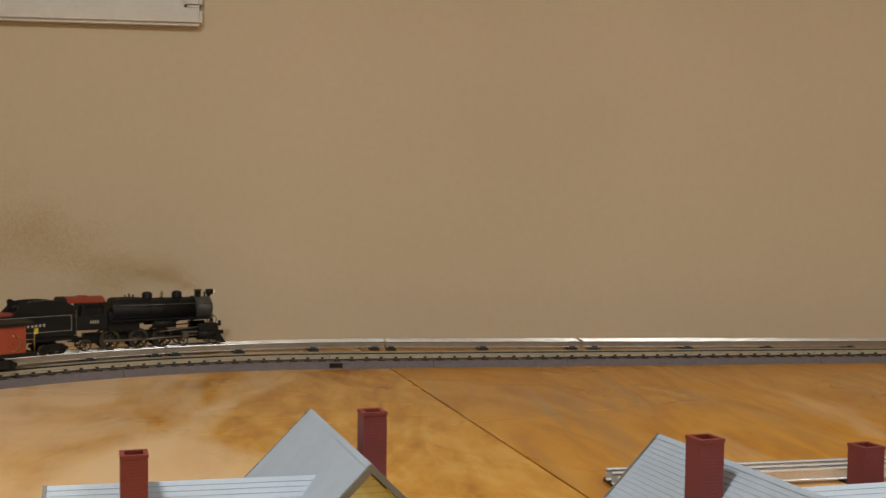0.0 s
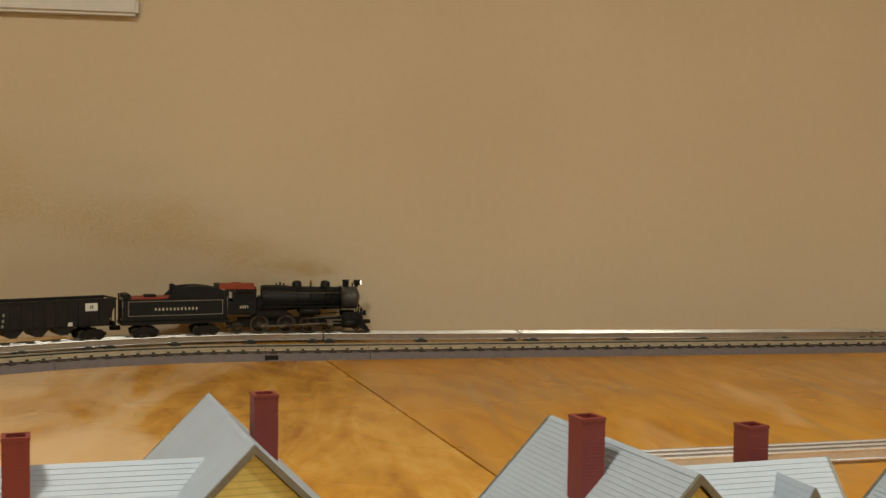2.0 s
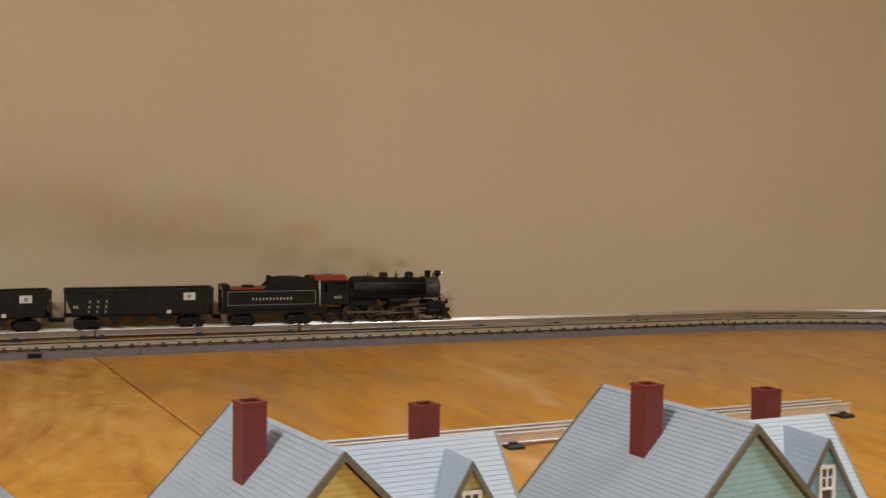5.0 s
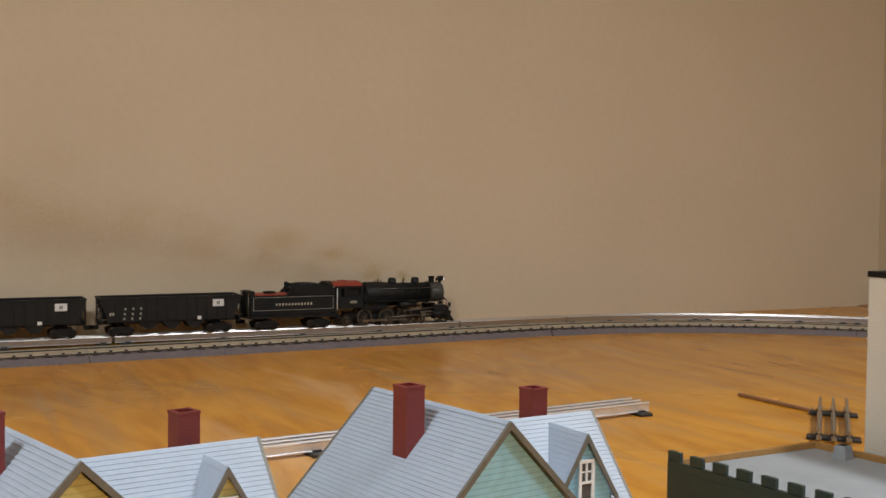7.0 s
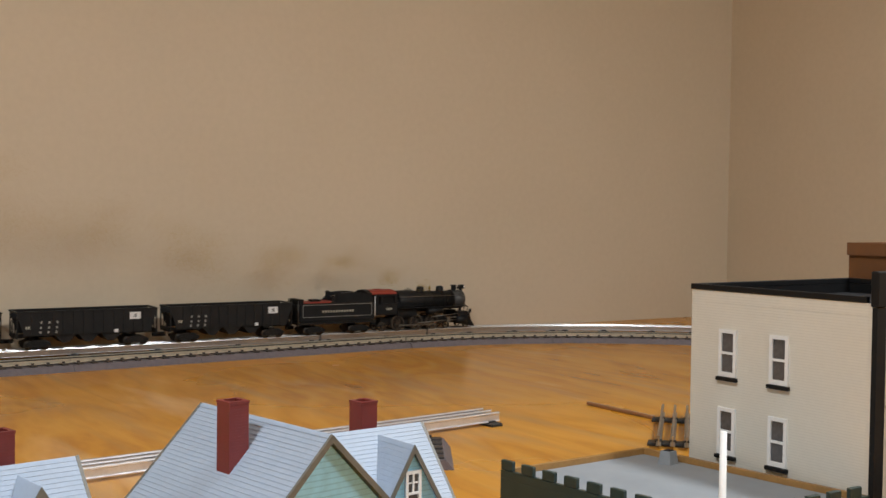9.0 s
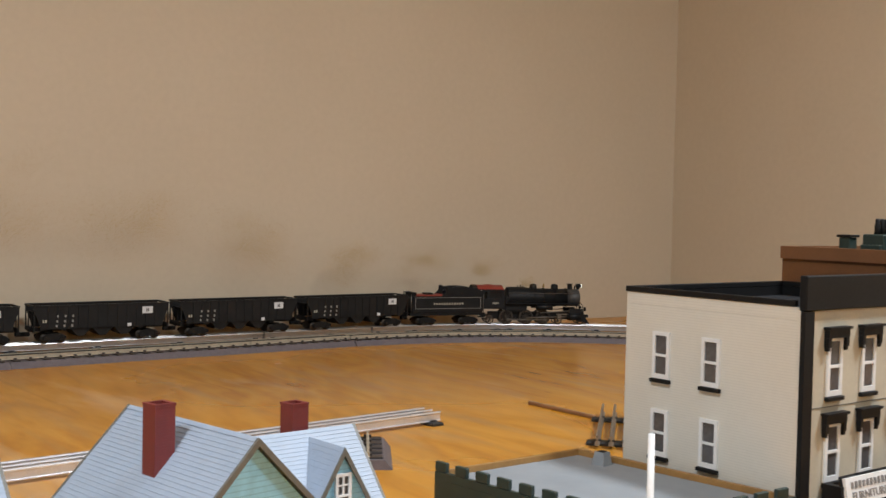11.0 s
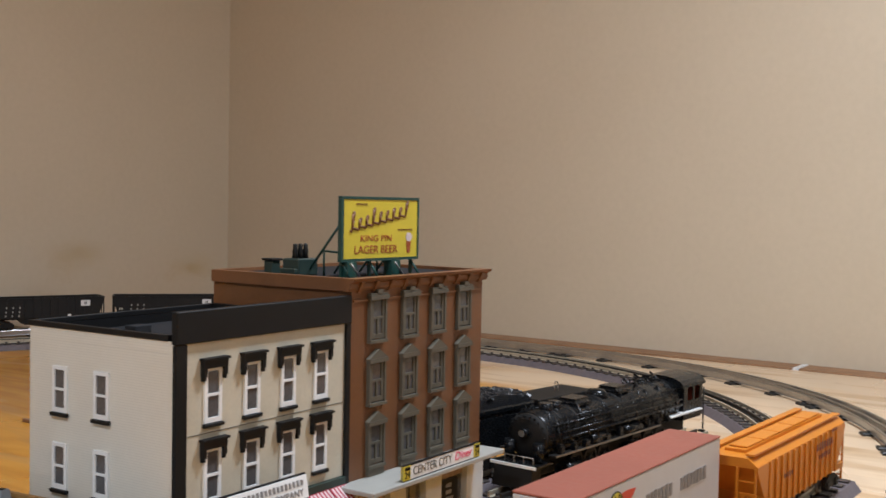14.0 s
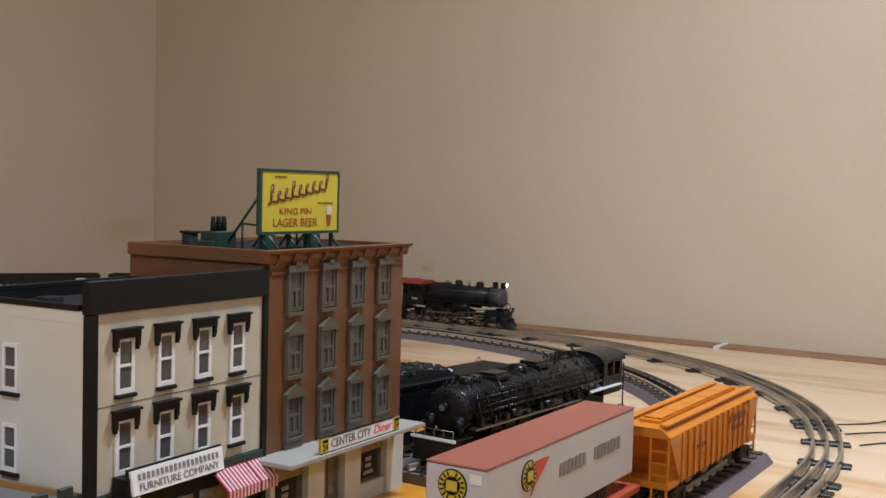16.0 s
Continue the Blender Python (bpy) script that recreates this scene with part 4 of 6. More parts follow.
def house(m, wall, label, back=0.0662, front=-0.0650, wing=(0.1290, 0.001, 0.1505), stacks=((-0.0212, -0.0045, 0.182), (0.092, 0.017, 0.167)), dormer=(0.0900, -0.0350, 0.1460)):
    """A two-wing model house. Origin under the middle of the main ridge; the main gable faces -y."""
    h = empty("model_house", m, label, "house", "row of model houses")
    RZ, HW, t = 0.1683, 0.062, 0.0030
    we, wy, wr = wing
    # the wing stands a little askew to the main roof
    askew = pose(we, wy, 0, 0, 0, -6.0) @ pose(-we, -wy, 0)
    part("main_wall", prism(bmesh.new(), [(-HW + 0.004, 0.0), (HW - 0.004, 0.0), (HW - 0.004, RZ - 0.0635), (0, RZ - 0.0050), (-HW + 0.004, RZ - 0.0635)], front + 0.0012, back - 0.0012, "y"), wall, h)
    part("wing_wall", prism(bmesh.new(), [(wy - 0.050, 0.0), (wy + 0.050, 0.0), (wy + 0.050, wr - 0.066), (wy, wr - 0.006), (wy - 0.050, wr - 0.066)], 0.040, we - 0.003, "x"), wall, h).matrix_basis = askew
    # roof slopes in courses, overhanging the walls a little
    for s in (-1, 1):
        part("roof", shingled(bmesh.new(), (0, RZ), (s * 0.078, RZ - 0.078), t, front, back, "y"), ROOF_BLUE, h, "blue-grey shingled roof")
        part("wing_roof", shingled(bmesh.new(), (wy, wr), (wy + s * 0.056, wr - 0.067), t, 0.006, we, "x"), ROOF_BLUE, h, "blue-grey shingled roof").matrix_basis = askew
    part("ridge_cap", prism(bmesh.new(), [(-0.0022, RZ - 0.0016), (0, RZ + 0.0003), (0.0022, RZ - 0.0016), (0, RZ - 0.0010)], front, back, "y"), ROOF_BLUE, h)
    # barge boards of the gables
    for y in (front - 0.0013, back + 0.0013):
        for s in (-1, 1):
            pts = [(0, RZ + 0.0002), (0, RZ - 0.0042), (s * 0.0785, RZ - 0.0827), (s * 0.0785, RZ - 0.0783)]
            part("barge_board", prism(bmesh.new(), pts, y - 0.0008, y + 0.0012, "y"), TRIM_GREY, h, "olive-grey barge board")
    for dy in (-1, 1):
        pts = [(wy, wr + 0.0002), (wy, wr - 0.0045), (wy + dy * 0.0565, wr - 0.0721), (wy + dy * 0.0565, wr - 0.0674)]
        part("barge_board", prism(bmesh.new(), pts, we + 0.0001, we + 0.0021, "x"), TRIM_GREY, h).matrix_basis = askew
    # dormer on the wing's front slope
    if dormer:
        dx, df, dz = dormer
        dw = 0.0235
        turned = pose(dx, df, 0, 0, 0, -6.0) @ pose(-dx, -df, 0)
        part("dormer_wall", prism(bmesh.new(), [(dx - dw + 0.004, 0.088), (dx + dw - 0.004, 0.088), (dx + dw - 0.004, dz - 0.0335), (dx, dz - 0.0050), (dx - dw + 0.004, dz - 0.0335)], df + 0.0018, wy, "y"), wall, h).matrix_basis = turned
        for s in (-1, 1):
            part("dormer_roof", shingled(bmesh.new(), (dx, dz), (dx + s * dw, dz - 0.0400), 0.0022, df, wy, "y", 0.0033), ROOF_BLUE, h).matrix_basis = turned
            pts = [(dx, dz + 0.0002), (dx, dz - 0.0050), (dx + s * (dw + 0.0005), dz - 0.0455), (dx + s * (dw + 0.0005), dz - 0.0405)]
            part("barge_board", prism(bmesh.new(), pts, df - 0.0012, df - 0.0001, "y"), TRIM_GREY, h).matrix_basis = turned
        part("dormer_sill", prism(bmesh.new(), [(df - 0.006, dz - 0.0490), (df + 0.0016, dz - 0.0452), (df + 0.0016, dz - 0.0475), (df - 0.006, dz - 0.0515)], dx - dw + 0.002, dx + dw - 0.002, "x"), TRIM_GREY, h).matrix_basis = turned
        win = window(h, turned @ pose(dx, df + 0.0015, dz - 0.0440), 0.0118, 0.0280, True)
        if wall is YELLOW_WALL:
            part("notice", box(-0.0055, 0.0055, -0.0030, -0.0020, 0.0140, 0.0190), YELLOW, win, "small yellow notice")
    window(h, pose(0, front + 0.0009, 0.058), 0.016, 0.03)
    # chimneys: hollow red brick stacks with a slight collar
    for cx, cy, top in stacks:
        bm = bmesh.new()
        a, b = 0.0064, 0.0044
        for x0, x1, y0, y1 in ((-a, a, -a, -b), (-a, a, b, a), (-a, -b, -b, b), (b, a, -b, b)):
            bx(bm, cx + x0, cx + x1, cy + y0, cy + y1, 0.10, top - 0.0017)
        c = a + 0.0003
        for x0, x1, y0, y1 in ((-c, c, -c, -b), (-c, c, b, c), (-c, -b, -b, b), (b, c, -b, b)):
            bx(bm, cx + x0, cx + x1, cy + y0, cy + y1, top - 0.0016, top)
        ch = part("chimney", bm, BRICK_RED, h, "red brick chimney")
        part("flue", box(cx - b, cx + b, cy - b, cy + b, top - 0.014, top - 0.010), DARK, ch)
    return h


def window(parent, m, w, hgt, four=False, frame_ma=None, sill=None):
    """A sash window facing -y; m at the middle of its foot."""
    fm = frame_ma or WHITE
    bm = bmesh.new()
    f = w * 0.165
    for x0, x1, z0, z1 in ((-w / 2, -w / 2 + f, 0, hgt), (w / 2 - f, w / 2, 0, hgt), (-w / 2 + f, w / 2 - f, 0, f * 1.3), (-w / 2 + f, w / 2 - f, hgt - f, hgt), (-w / 2 + f, w / 2 - f, hgt * 0.5 - f * 0.3, hgt * 0.5 + f * 0.4)):
        bx(bm, x0, x1, -0.0016, 0.0004, z0, z1)
    if four:
        bx(bm, -f * 0.3, f * 0.3, -0.0014, 0.0003, hgt * 0.5 + f * 0.41, hgt - f * 1.01)
        bx(bm, -w / 2 + f, w / 2 - f, -0.0012, 0.0002, hgt * 0.72, hgt * 0.75)
    win = part("window", bm, fm, parent)
    win.matrix_basis = m
    part("pane", box(-w / 2 + f * 0.8, w / 2 - f * 0.8, -0.0004, 0.0003, f, hgt - f), GLASS, win)
    if sill:
        part("sill", box(-w * 0.58, w * 0.58, -0.0034, 0.0003, -0.0034, -0.0004, 0.0004), sill, win)
    return win


house(pose(0.8282, 0.8615, 0, 0, 0, 10.9), BLUE_WALL, "model house with turquoise clapboards, blue-grey roof and red chimneys", 0.0630, -0.0657, (0.1305, 0.005, 0.1492), ((-0.0212, -0.0035, 0.1812), (0.0925, 0.0185, 0.1660)), (0.0900, -0.0338, 0.1453))
house(pose(0.6060, 0.8570, 0, 0, 0, 14.4), YELLOW_WALL, "model house with pale yellow clapboards, blue-grey roof and red chimneys", 0.0700, -0.0640, (0.1262, -0.003, 0.1520), ((-0.0195, -0.0010, 0.1830), (0.0912, 0.0150, 0.1683)), (0.0895, -0.0362, 0.1470))
house(pose(0.4160, 0.9312, 0, 0, 0, 192.1), YELLOW_WALL, "yellow clapboard model house turned backwards, with red chimneys", 0.0650, -0.0755, (0.1460, 0.004, 0.1525), ((-0.0175, 0.0008, 0.1809), (0.1061, 0.0162, 0.1692)), None)

# ---- green building with battlements ----
gb = empty("green_building", pose(1.0656, 0.9506, 0), "low dark green model building with battlements and a grey roof", "building")
GZ = 0.0925
CORNERS = [(0.0, 0.0), (0.0250, -0.1960), (0.1805, -0.1960), (0.1540, 0.0060)]


def inset(pts, d):
    """The four-sided outline drawn in by d on all sides."""
    mx, my = sum(p[0] for p in pts) / 4, sum(p[1] for p in pts) / 4
    return [(x - d if x > mx else x + d, y - d if y > my else y + d) for x, y in pts]


part("wall", prism(bmesh.new(), CORNERS, 0, GZ - 0.006, "z"), DARK_GREEN, gb)
part("roof", prism(bmesh.new(), inset(CORNERS, 0.0045), GZ - 0.0058, GZ - 0.0045, "z"), ROOF_GREY, gb, "flat grey roof")
INNER = inset(CORNERS, 0.0040)
for a, b, name, ma, label in ((0, 1, "parapet", DARK_GREEN, ""), (1, 2, "parapet", DARK_GREEN, ""), (2, 3, "ledge", OCHRE, "ochre parapet ledge"), (3, 0, "ledge", OCHRE, "ochre parapet ledge")):
    part(name, prism(bmesh.new(), [CORNERS[a], CORNERS[b], INNER[b], INNER[a]], GZ - 0.0059, GZ + (0.0 if name == "ledge" else 0.0002), "z"), ma, gb, label)
first = None
for a, b, n in ((0, 1, 9), (1, 2, 7)):
    (xa, ya), (xb, yb) = CORNERS[a], CORNERS[b]
    turn = math.degrees(math.atan2(yb - ya, xb - xa))
    for k in range(n):
        u = (k + 0.28) / n
        p = pose(xa + (xb - xa) * u, ya + (yb - ya) * u, GZ, 0, 0, turn)
        if first is None:
            first = part("merlon", box(-0.0062, 0.0062, 0.0001, 0.0038, 0.0004, 0.0078, 0.0004), DARK_GREEN, gb)
            first.matrix_basis = p
        else:
            twin(first, p)
vent = part("roof_vent", prism(bmesh.new(), [(-0.0060, -0.0060), (0.0060, -0.0060), (0.0060, 0.0060), (-0.0060, 0.0060)], 0, 0.0105, "z"), ROOF_GREY, gb, "small grey roof vent")
for v in vent.data.vertices:
    if v.co.z > 0.005:
        v.co.x, v.co.y = v.co.x * 0.74, v.co.y * 0.74
vent.matrix_basis = pose(0.1420, -0.0350, GZ - 0.0044, 0, 0, 12)
part("opening", box(-0.0030, 0.0030, -0.0030, 0.0030, 0.0106, 0.0110), ROOF_DARK, vent)
bars(gb, LETTER, pose(0.0143, -0.1170, GZ - 0.010, 0, 0, -82.7), 8, 0.003, 0.007, 0.0052, "lettering", "pale script lettering")

post = empty("lamp_post", pose(1.0668, 0.727, 0), "silver model lamp post with a curved top", "lamp post")
bm = rod(bmesh.new(), (0, 0, 0), (-0.0008, 0, 0.1605), 0.0027, 0.0021, seg=12)
part("pole", bm, WHITE, post)
part("base", lathe(bmesh.new(), [(0.008, 0.0), (0.007, 0.003), (0.003, 0.006)], seg=14), STEEL, post)

# ---- white building with the furniture shop ----
wb = empty("white_building", pose(1.2457, 0.755, 0, 0, 0, 1.8), "three-storey cream brick model building with black trim and shop front", "building", "town buildings")
WW, WD, WZ, WS = 0.2118, 0.1697, 0.2256, 0.2290
part("side_wall", box(0, WW, 0.0042, WD, 0, WS - 0.0100), CREAM_BRICK, wb, "cream brick side walls")
part("front_wall", box(0.0107, WW - 0.0055, 0.0, 0.004, 0.087, WZ), CREAM, wb)
part("roof", box(0.0036, WW - 0.0036, 0.0043, WD - 0.0036, WS - 0.0099, WS - 0.0090), ROOF_DARK, wb)
for x0, x1, y0, y1 in ((0, 0.0014, 0.0042, WD), (WW - 0.0014, WW, 0.0042, WD), (0.0015, WW - 0.0015, WD - 0.0014, WD)):
    part("parapet_wall", box(x0, x1, y0, y1, WS - 0.0099, WS - 0.0005), CREAM_BRICK, wb)
for x0, x1, y0, y1 in ((0.0015, 0.0035, 0.0042, WD - 0.0015), (WW - 0.0035, WW - 0.0015, 0.0042, WD - 0.0015), (0.0036, WW - 0.0036, WD - 0.0035, WD - 0.0015)):
    part("parapet_lining", box(x0, x1, y0, y1, WS - 0.0099, WS - 0.0005), BLACK_TRIM, wb, "black inner face of the parapet")
part("party_wall", box(WW - 0.0034, WW - 0.0004, 0.0044, 0.0600, WS + 0.0044, WS + 0.0120, 0.0005), BLACK_TRIM, wb, "raised black end of the party wall")
for x, y in ((0.060, 0.110), (0.150, 0.060)):
    part("roof_hatch", box(x, x + 0.018, y, y + 0.014, WS - 0.0089, WS - 0.0020, 0.0006), ROOF_DARK, wb)
for x0, x1, y0, y1 in ((-0.0012, 0.0035, 0.006, WD + 0.001), (WW - 0.0035, WW + 0.0012, 0.006, WD + 0.001), (0.0036, WW - 0.0036, WD - 0.0035, WD + 0.001)):
    part("coping", box(x0, x1, y0, y1, WS - 0.0004, WS + 0.0042, 0.0005), BLACK_TRIM, wb, "black coping")

part("parapet", box(-0.0008, WW + 0.0010, -0.0035, 0.0030, WZ + 0.0005, WZ + 0.0257, 0.0008), BLACK_TRIM, wb, "black front parapet")
part("side_end", box(0, 0.0104, 0.0014, 0.0041, 0, WS - 0.0005), CREAM_BRICK, wb)
part("pilaster", box(-0.0006, 0.0105, -0.0028, 0.0012, 0, WZ), BLACK_TRIM, wb)
part("pilaster", box(WW - 0.0053, WW + 0.0006, -0.0028, 0.0040, 0, WZ), BLACK_TRIM, wb)
part("floor_joint", box(0.0108, WW - 0.0056, -0.0004, 0.0, 0.1541, 0.1547), TRIM_GREY, wb)
for z in (0.1622, 0.0990):
    for x in (0.0398, 0.0840, 0.1285, 0.1720):
        wn = window(wb, pose(x, -0.0002, z), 0.0186, 0.0435, sill=BLACK_TRIM)
        bm = bx(bmesh.new(), -0.0130, 0.0130, -0.0046, -0.0001, 0.0432, 0.0492)
        bx(bm, -0.0142, 0.0142, -0.0062, -0.0001, 0.0494, 0.0513)
        for s in (-1, 1):
            bx(bm, s * 0.0112 - 0.0018, s * 0.0112 + 0.0018, -0.0042, -0.0001, 0.0365, 0.0431)
            bx(bm, s * 0.0112 - 0.0013, s * 0.0112 + 0.0013, -0.0034, -0.0001, 0.0335, 0.0364)
        part("hood", bm, BLACK_TRIM, wn, "black window hood")
for z in (0.1604, 0.0975, 0.035):
    for y in (0.0800, 0.1302):
        window(wb, pose(-0.0002, y, z, 0, 0, -90), 0.0176, 0.0378, sill=BLACK_TRIM)
part("fascia", box(0.0108, WW - 0.0056, -0.004, 0.0038, 0.0800, 0.0866), DARK_GREEN, wb, "dark green shop fascia")
part("shop_front", box(0.0108, WW - 0.0056, 0.0005, 0.004, 0.0, 0.0798), BLACK_TRIM, wb, "black shop front")
for x0, x1 in ((0.014, 0.070), (0.078, 0.118), (0.126, 0.190)):
    part("shop_window", box(x0, x1, -0.0010, 0.0003, 0.016, 0.066), GLASS, wb)
sg = part("shop_sign", box(-0.0515, 0.0515, -0.0012, 0.0012, -0.0095, 0.0095), WHITE, wb, "white shop sign")
sg.matrix_basis = pose(0.079, -0.021, 0.0965, -10, 0, 0)
bars(sg, LETTER_GREY, pose(0, -0.0016, 0.0040), 19, 0.0026, 0.0052, 0.0049, "lettering", "black lettering")
lettering("FURNITURE COMPANY", 0.0082, pose(0, -0.0016, -0.0042, 90, 0, 0), LETTER_GREY, sg, width=0.090)
part("sign_frame", box(-0.0535, 0.0535, 0.0014, 0.0030, -0.0112, 0.0112), BLACK_TRIM, sg)
part("sign_bracket", box(0.024, 0.030, -0.0200, -0.0042, 0.083, 0.100), BLACK_TRIM, wb)
part("sign_bracket", box(0.122, 0.126, -0.0200, -0.0042, 0.083, 0.100), BLACK_TRIM, wb)


def awning(x0, x1, n):
    aw = part("awning", bx(bmesh.new(), x0, x1, -0.0045, -0.0041, 0.079, 0.080), AWN_RED, wb, "red and white striped awning")
    w = (x1 - x0) / n
    for k in range(n):
        a, b = x0 + k * w, x0 + (k + 1) * w
        bm = prism(bmesh.new(), [(-0.0042, 0.0775), (-0.0205, 0.0640), (-0.0205, 0.0560), (-0.0218, 0.0560), (-0.0218, 0.0652), (-0.0042, 0.0797)], a, b, "x")
        part("stripe", bm, AWN_WHITE if k % 2 else AWN_RED, aw)
    return aw


awning(0.1385, 0.1810, 18)
awning(0.1825, 0.2060, 10)
awning(0.014, 0.052, 16)

# ---- brown building with the diner ----
bb = empty("brown_building", pose(1.4600, 0.7604, 0, 0, 0, 1.2), "four-storey brown brick model building with a diner below", "building", "town buildings")
BW, BD, BZ = 0.2275, 0.1745, 0.2585
part("wall", box(0, BW, 0, BD, 0.079, BZ - 0.004), BROWN_BRICK, bb)
part("roof", box(0.004, BW - 0.004, 0.004, BD - 0.004, BZ - 0.0038, BZ + 0.0044), ROOF_DARK, bb)
for x0, x1, y0, y1 in ((-0.0035, 0.0038, 0.002, BD), (BW - 0.0038, BW + 0.0035, 0.002, BD), (0.004, BW - 0.004, BD - 0.0038, BD + 0.003)):
    bm = bx(bmesh.new(), x0, x1, y0, y1, BZ - 0.0039, BZ + 0.0078)
    part("parapet", bm, BROWN_TRIM, bb)
bm = prism(bmesh.new(), [(0.004, BZ - 0.004), (-0.0015, BZ - 0.004), (-0.0030, BZ - 0.001), (-0.0030, BZ + 0.003), (-0.0075, BZ + 0.0055), (-0.0090, BZ + 0.008), (0.004, BZ + 0.008)], -0.0070, BW + 0.0062, "x")
part("cornice", bm, BROWN_TRIM, bb, "brown moulded cornice")
first = None
for k in range(10):
    p = pose(0.009 + k * (BW - 0.018) / 9, 0, BZ)
    if first is None:
        first = part("bracket", prism(bmesh.new(), [(-0.0001, -0.0058), (-0.0024, -0.0050), (-0.0066, 0.0033), (-0.0066, 0.0046), (-0.0031, 0.0028), (-0.0031, -0.0012), (-0.0016, -0.0042), (-0.0001, -0.0042)], -0.0023, 0.0023, "x"), BROWN_TRIM, bb)
        first.matrix_basis = p
    else:
        twin(first, p)
part("frieze", box(0.002, BW - 0.002, -0.0015, -0.0001, BZ - 0.0142, BZ - 0.0122), BROWN_TRIM, bb)
for fl, z in enumerate((0.0905, 0.1494, 0.2087)):
    for x in (0.0368, 0.0892, 0.1385, 0.1876):
        hh = 0.0385
        wn = window(bb, pose(x, -0.0012, z), 0.0204, hh, frame_ma=STONE_GREY)
        bm = bx(bmesh.new(), -0.0012, 0.0012, -0.0018, -0.0003, 0.002, hh * 0.5)
        part("mullion", bm, STONE_GREY, wn)
        bm = bmesh.new()
        for s in (-1, 1):
            bx(bm, s * 0.0118 - 0.0015, s * 0.0118 + 0.0015, -0.0030, 0.001, -0.001, hh - 0.002)
        bx(bm, -0.0142, 0.0142, -0.0046, 0.001, hh - 0.0018, hh + 0.0022)
        if fl < 2:
            prism(bm, [(-0.0145, hh + 0.0023), (0.0145, hh + 0.0023), (0, hh + 0.0108)], -0.0042, 0.001, "y")
        else:
            bx(bm, -0.0135, 0.0135, -0.0036, 0.001, hh + 0.0023, hh + 0.0042)
            bx(bm, -0.004, 0.004, -0.0046, 0.001, hh + 0.0043, hh + 0.0075)
        bx(bm, -0.0136, 0.0136, -0.0040, 0.001, -0.0042, -0.0012)
        if fl == 0:
            bx(bm, -0.0122, 0.0122, -0.0026, 0.001, -0.0112, -0.0043)
        part("surround", bm, STONE_GREY, wn, "olive stone window surround")
# diner below
part("canopy", box(-0.0175, BW - 0.0170, -0.0420, 0.002, 0.0740, 0.0788, 0.0008), CONCRETE, bb, "pale flat canopy")
part("shop_wall", box(0.002, BW - 0.002, 0.006, BD, 0, 0.0738), STOREFRONT, bb)
for x0, x1 in ((0.0, 0.006), (0.0570, 0.0830), (0.1180, 0.1460), (0.1950, BW)):
    part("pier", box(x0, x1, -0.006, 0.0058, 0, 0.0738), STOREFRONT, bb)
part("door_recess", box(0.0832, 0.0940, 0.003, 0.0058, 0, 0.0737), BLACK_TRIM, bb)
part("door", box(0.0942, 0.1178, 0.002, 0.0058, 0, 0.0737), TRIM_GREY, bb, "grey diner door")
part("door_pane", box(0.0985, 0.1135, 0.001, 0.0018, 0.018, 0.064), GLASS, bb)
for x0, x1 in ((0.0062, 0.0568), (0.1462, 0.1948)):
    part("diner_window", box(x0, x1, 0.0015, 0.0058, 0.018, 0.0737), GLASS, bb)
    part("stall_riser", box(x0, x1, -0.003, 0.0058, 0, 0.0178), STOREFRONT, bb)
    part("display", box(x0, x1, 0.0003, 0.0013, 0.050, 0.0737), STALL, bb, "brown goods on show behind the glass")
    po = part("poster", box(x0 + 0.010, x0 + 0.040, 0.0000, 0.0012, 0.022, 0.0485), BLACK_TRIM, bb, "black poster with pale lettering")
    for zz, nn in ((0.042, 3), (0.035, 3), (0.028, 5)):
        bars(po, LETTER_DIM, pose(x0 + 0.022, -0.0004, zz), nn, 0.0022, 0.0042, 0.0036)
ds = part("diner_sign", box(-0.0665, 0.0665, -0.0014, 0.0014, 0, 0.0130), WHITE, bb, "white diner sign with yellow ends")
ds.matrix_basis = pose(0.0965, -0.0385, 0.0798)
for z0 in (-0.0008, 0.0132):
    part("sign_edge", box(-0.0665, 0.0665, -0.0018, 0.0016, z0 - 0.0000, z0 + 0.0008), BLACK_TRIM, ds, "thin black edging")
for s in (-1, 1):
    part("sign_end", box(s * 0.0612 - 0.0053, s * 0.0612 + 0.0053, -0.0022, 0.0018, 0.0002, 0.0136), YELLOW, ds)
    lettering("24", 0.0085, pose(s * 0.0612, -0.0024, 0.0048, 90, 0, 0), BLACK_TRIM, ds, width=0.0080)
    bars(ds, BLACK_TRIM, pose(s * 0.0612, -0.0024, 0.0108), 4, 0.0014, 0.0030, 0.0021)
lettering("CENTER CITY", 0.0115, pose(-0.018, -0.0017, 0.0066, 90, 0, 0), TRIM_GREY, ds, width=0.066)
lettering("Diner", 0.0115, pose(0.036, -0.0017, 0.0070, 90, 0, 0), PINK, ds, width=0.032, shear=0.2)

# ---- billboard and transformer on the brown roof ----
RF = BZ + 0.0046
bl = empty("billboard", pose(1.5486, 0.7964, RF - 0.0062, 0, 0, -3.2), "yellow beer billboard on a green steel frame", "billboard")
part("backing", box(-0.0555, 0.0555, 0.0012, 0.0030, 0.0240, 0.0820), SIGN_GREEN, bl)
for x0, x1, z0, z1 in ((-0.0590, 0.0575, 0.0820, 0.0845), (-0.0590, 0.0575, 0.0215, 0.0239), (-0.0590, -0.0556, 0.0240, 0.0819), (0.0556, 0.0575, 0.0240, 0.0819)):
    part("frame", box(x0, x1, -0.0012, 0.0034, z0, z1), SIGN_GREEN, bl)
fc = part("face", box(-0.0553, 0.0553, -0.0004, 0.0010, 0.0242, 0.0817), YELLOW, bl, "yellow printed face")
